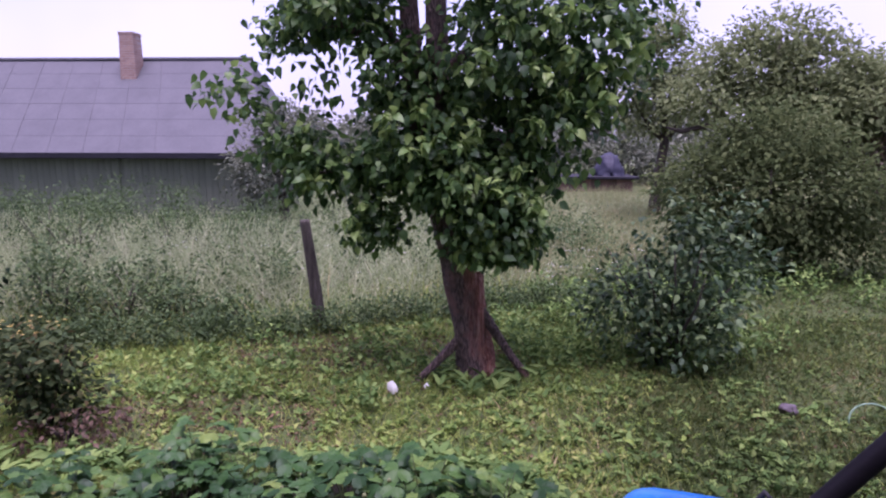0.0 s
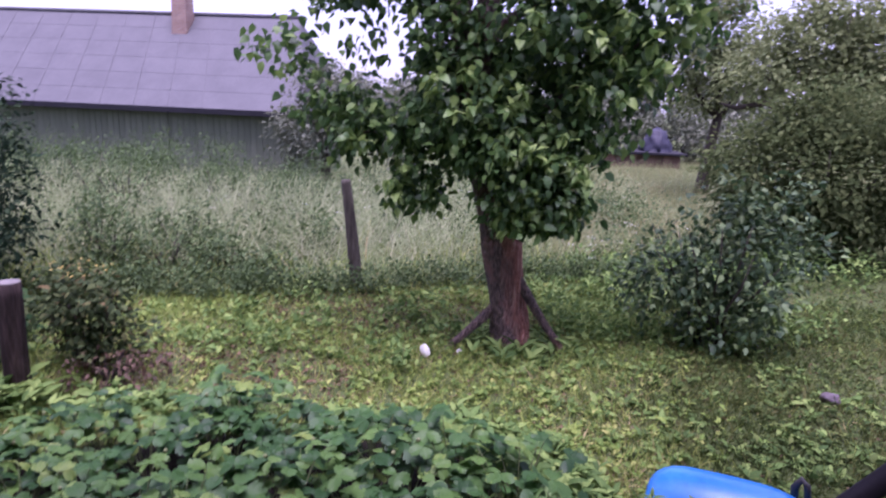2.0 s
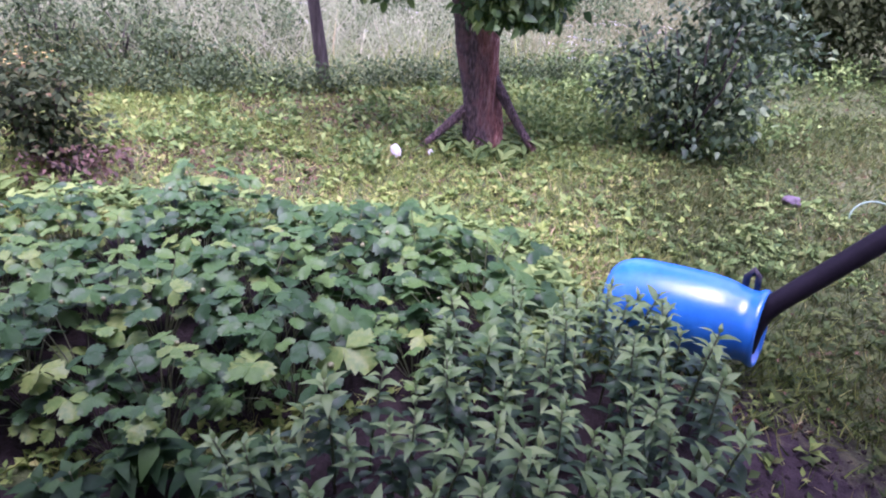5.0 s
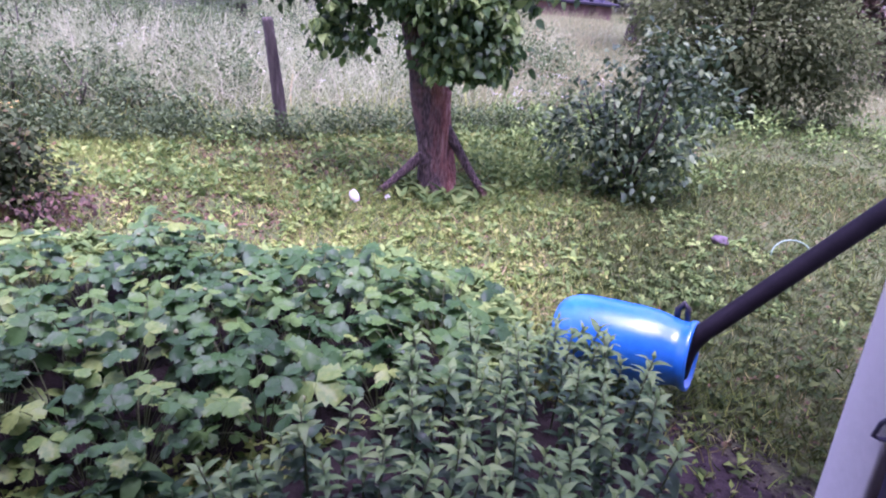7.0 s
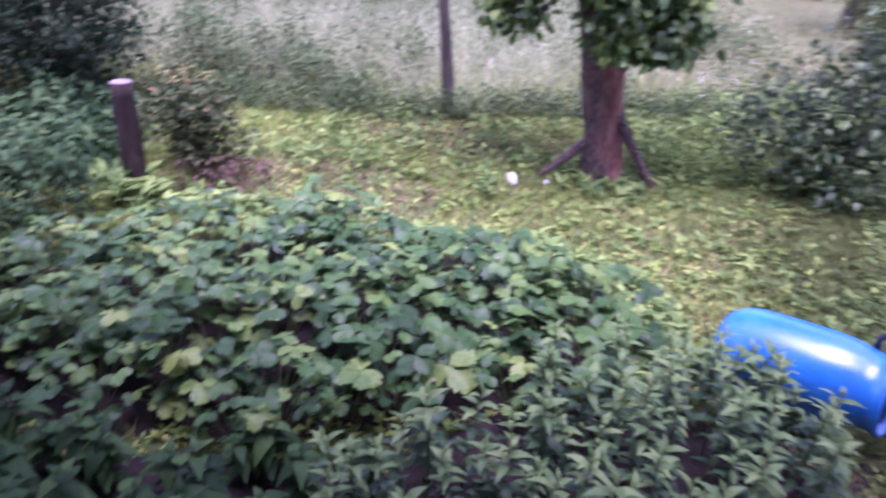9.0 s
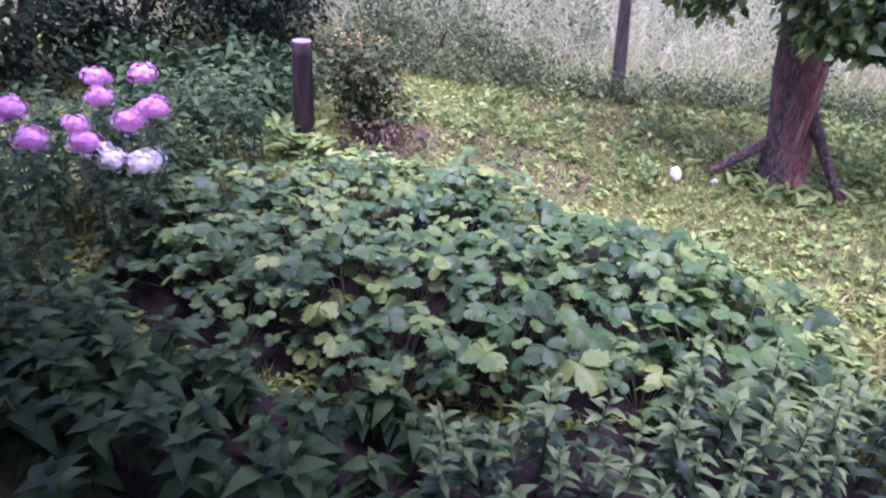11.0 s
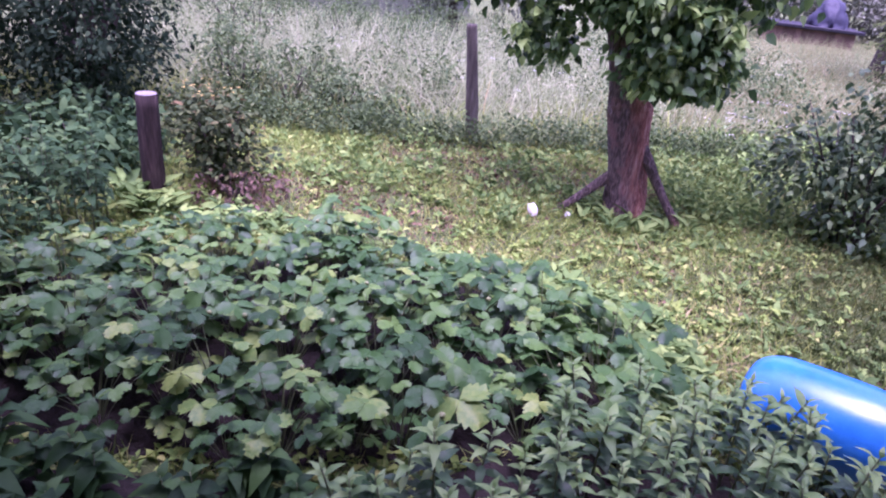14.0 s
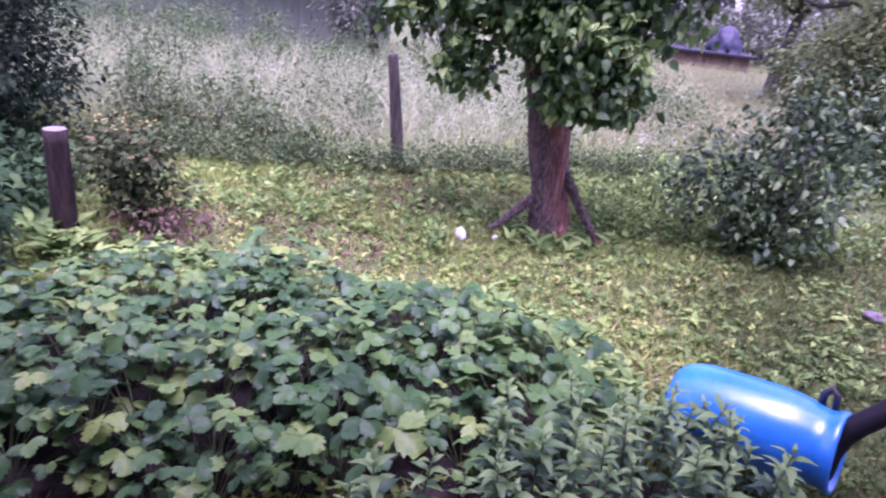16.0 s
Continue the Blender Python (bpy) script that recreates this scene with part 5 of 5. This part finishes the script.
cf = np.array([(0, 1, 4), (1, 2, 4), (2, 3, 4), (3, 0, 4), (1, 0, 5), (2, 1, 5), (3, 2, 5), (0, 3, 5)])
a, r = rng.uniform(0, 6.28, 1500), 0.75 * np.sqrt(rng.random(1500))
x, y = 1.85 + r * np.cos(a), 1.5 + r * np.sin(a)
me = scatter("soil_clods", (cv, cf), np.stack([x, y, ground_z(x, y)], -1), rng.normal(size=(1500, 3)), rng.uniform(0, 6.28, 1500), 0.004 + 0.014 * rng.random(1500) ** 2, M_SOIL)
tagged(new("soil_clods", me), "crumbs of dark soil beside the barrel", "soil", kind="stuff")


# ---- strawberry bed ----
def leaflet(bm, m, length, width, teeth=8):
    """An oval toothed leaflet, folded at its rib, pleated along its veins and drooping."""
    rows = []
    twist = rnd.uniform(-0.25, 0.25)
    for i in range(teeth + 1):
        t = i / teeth
        w = width * 0.5 * math.sin(math.pi * t ** 0.8) ** 0.7 if 0 < t < 1 else 0.001
        tooth = 0.13 * width * (i % 2) * (0 < t < 1)
        pleat = 0.05 * length * (1 if i % 2 else -1) * (0 < t < 1)
        sag = 0.24 * length * t * t
        row = []
        for j in (-2, -1, 0, 1, 2):
            y = j / 2 * (w + tooth * (abs(j) == 2))
            lift = (0.45 * abs(y) - 9.0 * y * y) + twist * y + pleat * (abs(j) == 1) + 0.05 * length * noise.noise(Vector((t * 3, y * 40, 50 * twist)))
            row.append(bm.verts.new(m @ Vector((length * t + tooth * (abs(j) == 2) + 0.3 * abs(y), y, lift - sag))))
        rows.append(row)
    for p, q in zip(rows, rows[1:]):
        for j in range(4):
            bm.faces.new((p[j], q[j], q[j + 1], p[j + 1]))


def leaf_data(name, fill, material):
    bm = bmesh.new()
    fill(bm)
    me = bpy.data.meshes.new(name)
    bm.to_mesh(me)
    bm.free()
    me.materials.append(material)
    me.shade_smooth()
    return me


def trefoil(bm, s=1.0, spread_a=80, dip=5):
    for a, k in ((0, 1.0), (spread_a, 0.92), (-spread_a, 0.92)):
        leaflet(bm, pose(0, 0, 0, 0, dip + rnd.uniform(-14, 10), a + rnd.uniform(-14, 14)) @ Matrix.Scale(s * k, 4), 0.083, 0.066)


TREFOILS = [leaf_data("leaf", lambda b, s=s, a=a: trefoil(b, s, a), M_BERRY) for s, a in ((1.0, 82), (1.15, 75), (0.85, 90), (1.05, 95))]


def berry_plant(height):
    ob = thing("strawberry_plant", pose(0, 0, 0), "strawberry plant with broad toothed green leaves", "plant", "plants in the strawberry bed")
    bm = bmesh.new()
    leaves = []
    for k in range(17):
        a = 2.4 * k + rnd.uniform(-0.4, 0.4)
        r = 0.035 + 0.19 * math.sqrt((k + 0.5) / 18)
        h = height * (1.0 - 0.75 * (r / 0.26) ** 2 * rnd.uniform(0.3, 1.0)) * rnd.uniform(0.72, 1.1)
        tip = Vector((r * math.cos(a), r * math.sin(a), h))
        tube(bm, [(0.01 * math.cos(a), 0.01 * math.sin(a), 0.0), tip * 0.55 + Vector((0, 0, h * 0.1)), tip], [0.0028, 0.0024, 0.002], 4, False)
        leaves.append((tip, math.degrees(a) + rnd.uniform(-50, 50), rnd.uniform(-26, 22), rnd.uniform(-26, 26)))
    part("stem", bm, M_STEM, ob)
    for tip, az, dip, roll in leaves:
        placed("leaf", rnd.choice(TREFOILS), ob, pose(*tip, roll, dip, az) @ Matrix.Scale(rnd.uniform(0.7, 1.02), 4))
    for k in range(1):
        a = rnd.uniform(0, 6.28)
        bm = bmesh.new()
        bmesh.ops.create_icosphere(bm, subdivisions=1, radius=0.011)
        for v in bm.verts:
            v.co.z *= 1.25 - 0.3 * (v.co.z < 0)
        part("berry", bm, M_FRUIT, ob, "small pale unripe berry").matrix_basis = pose(0.17 * math.cos(a), 0.17 * math.sin(a), height * rnd.uniform(0.7, 0.92))
    return ob




def soil_bed(name, poly, label, h):
    """A low mound of dug soil in the outline of a bed."""
    cx, cy = sum(p[0] for p in poly) / len(poly), sum(p[1] for p in poly) / len(poly)
    bm = bmesh.new()
    rings = []
    for f in (1.12, 1.0, 0.75, 0.45, 0.15):
        ring = []
        for (ax, ay), (bx, by) in zip(poly, poly[1:] + poly[:1]):
            for t in (0, 0.25, 0.5, 0.75):
                px, py = ax + (bx - ax) * t, ay + (by - ay) * t
                qx, qy = cx + (px - cx) * f, cy + (py - cy) * f
                z = float(ground_z(qx, qy)) + (-0.02 if f > 1.05 else 0.012 + h * (1 - f) + 0.02 * noise.noise(Vector((qx * 6, qy * 6, 0))))
                ring.append(bm.verts.new((qx, qy, z)))
        rings.append(ring)
    for a, b in zip(rings, rings[1:]):
        for k in range(len(a)):
            bm.faces.new((a[k], a[(k + 1) % len(a)], b[(k + 1) % len(a)], b[k]))
    bm.faces.new(rings[-1])
    bmesh.ops.recalc_face_normals(bm, faces=bm.faces)
    tagged(part(name, bm, M_SOIL), label, "soil", kind="structure")


soil_bed("ground_bed", BED, "dark dug soil under the strawberries", 0.04)
plants = [berry_plant(h) for h in (0.36, 0.40, 0.33, 0.38)]
spots = []
for i in range(14):
    for j in range(10):
        px, py = -2.05 + 0.245 * i + rnd.uniform(-0.06, 0.06) + 0.12 * (j % 2), 0.95 + 0.235 * j + rnd.uniform(-0.06, 0.06)
        if inside((px, py), BED) and math.hypot(px - 0.60, (py - 1.66) * 0.9) > 0.17:
            spots.append((px, py))
for k, (px, py) in enumerate(spots):
    m = pose(px, py, float(ground_z(px, py)) - 0.01, 0, 0, rnd.uniform(0, 360)) @ Matrix.Scale(rnd.uniform(0.8, 1.12) * (0.58 + 0.42 * float(smooth(1.15, 1.6, py))), 4)
    if k < len(plants):
        plants[k].matrix_basis = m
    else:
        copy_thing(plants[k % len(plants)], m)


# ---- phlox ----
def lance(bm, length, width, droop):
    xs = (0.0, 0.2, 0.45, 0.72, 1.0)
    ws = (0.12, 0.75, 1.0, 0.62, 0.02)
    rows = []
    for x, w in zip(xs, ws):
        z = 0.12 * length * math.sin(x * 2.4) - droop * length * x * x
        y = w * width / 2
        rows.append([bm.verts.new((length * x, -y, z + 0.3 * y)), bm.verts.new((length * x, 0, z)), bm.verts.new((length * x, y, z + 0.3 * y))])
    for a, b in zip(rows, rows[1:]):
        bm.faces.new((a[0], b[0], b[1], a[1]))
        bm.faces.new((a[1], b[1], b[2], a[2]))


LANCE_SIZES = ((0.060, 0.023, 0.25), (0.068, 0.026, 0.38), (0.052, 0.021, 0.15))
LANCES = [leaf_data("leaf", lambda b, L=L, w=w, d=d: lance(b, L, w, d), M_PHLOX) for L, w, d in LANCE_SIZES]
LIT_YOUNG = [leaf_data("leaf", lambda b, L=L, w=w, d=d: lance(b, L, w, d), M_PHLOX_LIT_YOUNG) for L, w, d in LANCE_SIZES]
BROAD = [leaf_data("leaf", lambda b, L=L, w=w, d=d: lance(b, L * 1.15, w * 1.5, d + 0.15), M_PHLOX_DARK) for L, w, d in LANCE_SIZES]

OVATE = [leaf_data("leaf", lambda b, L=L, w=w, d=d: lance(b, L * 1.3, w * 2.0, d + 0.3), M_OVATE_SHADED) for L, w, d in LANCE_SIZES]


def flower_head(bm, c, r):
    """A rounded truss of five-petalled flowers about a core of buds."""
    bmesh.ops.create_icosphere(bm, subdivisions=2, radius=r * 0.72, matrix=Matrix.Translation(c) @ Matrix.Diagonal((1, 1, 0.8, 1)))
    for k in range(52):
        d = Vector((rnd.gauss(0, 1), rnd.gauss(0, 1), rnd.gauss(0.5, 0.8))).normalized()
        q = d.to_track_quat('Z', 'Y').to_matrix().to_4x4()
        far = r * rnd.uniform(0.72, 1.12)
        m = Matrix.Translation(Vector(c) + Vector((d.x * far, d.y * far, d.z * far * 0.8))) @ q
        mid = bm.verts.new(m @ Vector((0, 0, 0)))
        for j in range(5):
            a = 6.283 * j / 5
            v = [bm.verts.new(m @ Vector((0.013 * math.cos(a + s), 0.013 * math.sin(a + s), 0.002))) for s in (-0.5, 0, 0.5)]
            bm.faces.new((mid, v[0], v[1]))
            bm.faces.new((mid, v[1], v[2]))


def phlox_plant(height, pairs, bloom=None, kinds=LANCES, label="phlox stem with whorls of narrow green leaves"):
    if bloom == "pink":
        label = "phlox stem topped with a pink flower truss"
    elif bloom == "white":
        label = "phlox stem topped with a white flower truss"
    ob = thing("phlox_plant", pose(0, 0, 0), label, "plant", "phlox in the front bed" if not bloom else "flowering phlox")
    lean = (rnd.uniform(-0.06, 0.06), rnd.uniform(-0.06, 0.06))
    bm = bmesh.new()
    pts = [Vector((lean[0] * t * t, lean[1] * t * t, height * t)) for t in (0, 0.35, 0.7, 1.0)]
    tube(bm, pts, [0.005, 0.0042, 0.0035, 0.002], 5)
    part("stem", bm, M_STEM, ob)
    for k in range(pairs):
        t = 0.22 + 0.78 * ((k + 0.5) / pairs) ** 0.72
        base = Vector((lean[0] * t * t, lean[1] * t * t, height * t))
        up = -8 - 42 * smooth(0.8, 1.0, t)
        size = (0.75 + 0.45 * math.sin(math.pi * min(1, t * 0.9))) * (1 - 0.35 * float(smooth(0.9, 1.0, t)))
        for a in (0, 180):
            placed("leaf", rnd.choice(LIT_YOUNG if t > 0.74 and kinds is LANCES and not bloom else kinds), ob, pose(*base, rnd.uniform(-12, 12), float(up) + rnd.uniform(-14, 14), a + 83 * k + rnd.uniform(-15, 15)) @ Matrix.Scale(size * rnd.uniform(0.9, 1.15), 4))
    if bloom:
        bm = bmesh.new()
        flower_head(bm, pts[-1], 0.07)
        part("flower_head", bm, M_PINK if bloom == "pink" else M_WHITEP, ob, bloom + " flower truss")
    return ob


def plant_out(sorts, places, lo=0.88, hi=1.15):
    for k, (px, py) in enumerate(places):
        m = pose(px, py, float(ground_z(px, py)) - 0.01, 0, 0, rnd.uniform(0, 360)) @ Matrix.Scale(rnd.uniform(lo, hi), 4)
        if k < len(sorts):
            sorts[k].matrix_basis = m
        else:
            copy_thing(sorts[k % len(sorts)], m)


def fill(poly, step, jit):
    xs, ys = [p[0] for p in poly], [p[1] for p in poly]
    out = []
    yy = min(ys)
    row = 0
    while yy < max(ys):
        xx = min(xs) + (row % 2) * step / 2
        while xx < max(xs):
            p = (xx + rnd.uniform(-jit, jit), yy + rnd.uniform(-jit, jit))
            if inside(p, poly) and math.hypot(p[0] - 0.60, (p[1] - 1.66) * 0.9) > 0.16:
                out.append(p)
            xx += step
        yy += step * 0.87
        row += 1
    rnd.shuffle(out)
    return out


soil_bed("ground_bed", FRONT, "dark dug soil under the phlox", 0.03)
plant_out([phlox_plant(h, n) for h, n in ((0.46, 12), (0.42, 11), (0.50, 13), (0.38, 10), (0.44, 12))], fill(FRONT, 0.135, 0.04))
plant_out([phlox_plant(h, n) for h, n in ((0.40, 11), (0.36, 10))], [(1.32, 2.16), (1.45, 2.17), (1.58, 2.14), (1.52, 2.05), (1.38, 2.2), (1.51, 2.2), (1.64, 2.0), (1.70, 1.85)])
soil_bed("ground_bed", FRONT2, "dark dug soil at the front of the bed", 0.02)
# broad-leaved plants, darkened in colour for the shade by the wall
plant_out([phlox_plant(h, n, None, OVATE, "low plant with broad drooping leaves, wall shade in their colour") for h, n in ((0.26, 8), (0.31, 9), (0.22, 7))], fill(FRONT2, 0.165, 0.06))
plant_out([phlox_plant(h, n, None, OVATE, "low plant with broad drooping leaves, wall shade in their colour") for h, n in ((0.30, 9), (0.25, 8))],
          fill([(-0.55, 0.42), (-0.75, 0.80), (-1.25, 0.80), (-1.9, 0.75), (-1.9, 0.42)], 0.16, 0.05))
plant_out([phlox_plant(h, n, None, BROAD) for h, n in ((0.52, 11), (0.46, 10), (0.58, 12))], fill(LEFT, 0.14, 0.045))
plant_out([phlox_plant(h, n, None, BROAD) for h, n in ((0.42, 10), (0.36, 9), (0.48, 11))], fill(FAR_LEFT, 0.2, 0.05))
plant_out([phlox_plant(h, n, "pink", BROAD) for h, n in ((0.76, 13), (0.71, 12), (0.79, 13))],
          [(-1.58, 1.36), (-1.68, 1.56), (-1.60, 1.64), (-1.83, 1.44), (-1.80, 1.72), (-1.98, 1.60), (-2.1, 1.3), (-2.25, 1.75), (-1.9, 1.15), (-1.7, 1.1), (-2.05, 1.95)], 0.92, 1.06)
plant_out([phlox_plant(h, n, "white") for h, n in ((0.59, 11), (0.63, 12))], [(-1.52, 1.50), (-1.60, 1.42), (-1.55, 1.58), (-1.66, 1.34)], 0.95, 1.03)

# ---- small things on the lawn ----
def scrap(w, h, seed):
    """A torn bit of paper curled up from the grass, with thickness."""
    bm = bmesh.new()
    n = 7
    for side in (0, 1):
        rows = []
        for i in range(n):
            u = i / (n - 1)
            half = w * (0.35 + 0.65 * math.sin(math.pi * (0.15 + 0.75 * u))) / 2
            row = []
            for j in range(n):
                v = j / (n - 1) * 2 - 1
                p = Vector((v * half, 0.35 * h * u * u + 0.5 * half * v * v, h * u))
                p += Vector((0, 0.012 * noise.noise(Vector((u * 4, v * 3, seed))), 0.01 * noise.noise(Vector((v * 5, u * 2, seed + 3)))))
                row.append(bm.verts.new(p + Vector((0, 0.0015 * side, 0))))
            rows.append(row)
        for a, b in zip(rows, rows[1:]):
            for k in range(n - 1):
                bm.faces.new((a[k], a[k + 1], b[k + 1], b[k]))
    return bm


tagged(part("paper_scrap", scrap(0.07, 0.085, 1.0), M_PAPER), "curled scrap of white paper on the lawn", "litter").matrix_basis = pose(0.18, 4.22, 0.03, 0, -25, 15)
tagged(part("paper_scrap", scrap(0.05, 0.045, 5.0), M_PAPER), "small torn scrap of white paper in the grass", "litter").matrix_basis = pose(0.38, 4.36, 0.01, 0, 30, -20)
bm = bmesh.new()
bmesh.ops.create_icosphere(bm, subdivisions=3, radius=0.055)
for v in bm.verts:
    c = v.co.copy()
    v.co = Vector((c.x * 1.2, c.y * 0.9, c.z * 0.7)) * (1 + 0.35 * noise.noise(c * 25))
tagged(part("stone", bm, M_STONE), "purplish-grey stone lying on the lawn", "stone").matrix_basis = pose(2.90, 4.17, 0.03)
bm = bmesh.new()
pts = [(0.15 * math.cos(a), 0.05 * math.sin(a), 0.02 + 0.11 * math.sin(a)) for a in np.linspace(-0.2, 3.35, 14)]
tube(bm, pts, [0.006] * 14, 8)
tagged(part("hose_loop", bm, M_HOSE), "pale green loop of garden hose on the lawn", "hose").matrix_basis = pose(3.36, 4.02, 0.0)
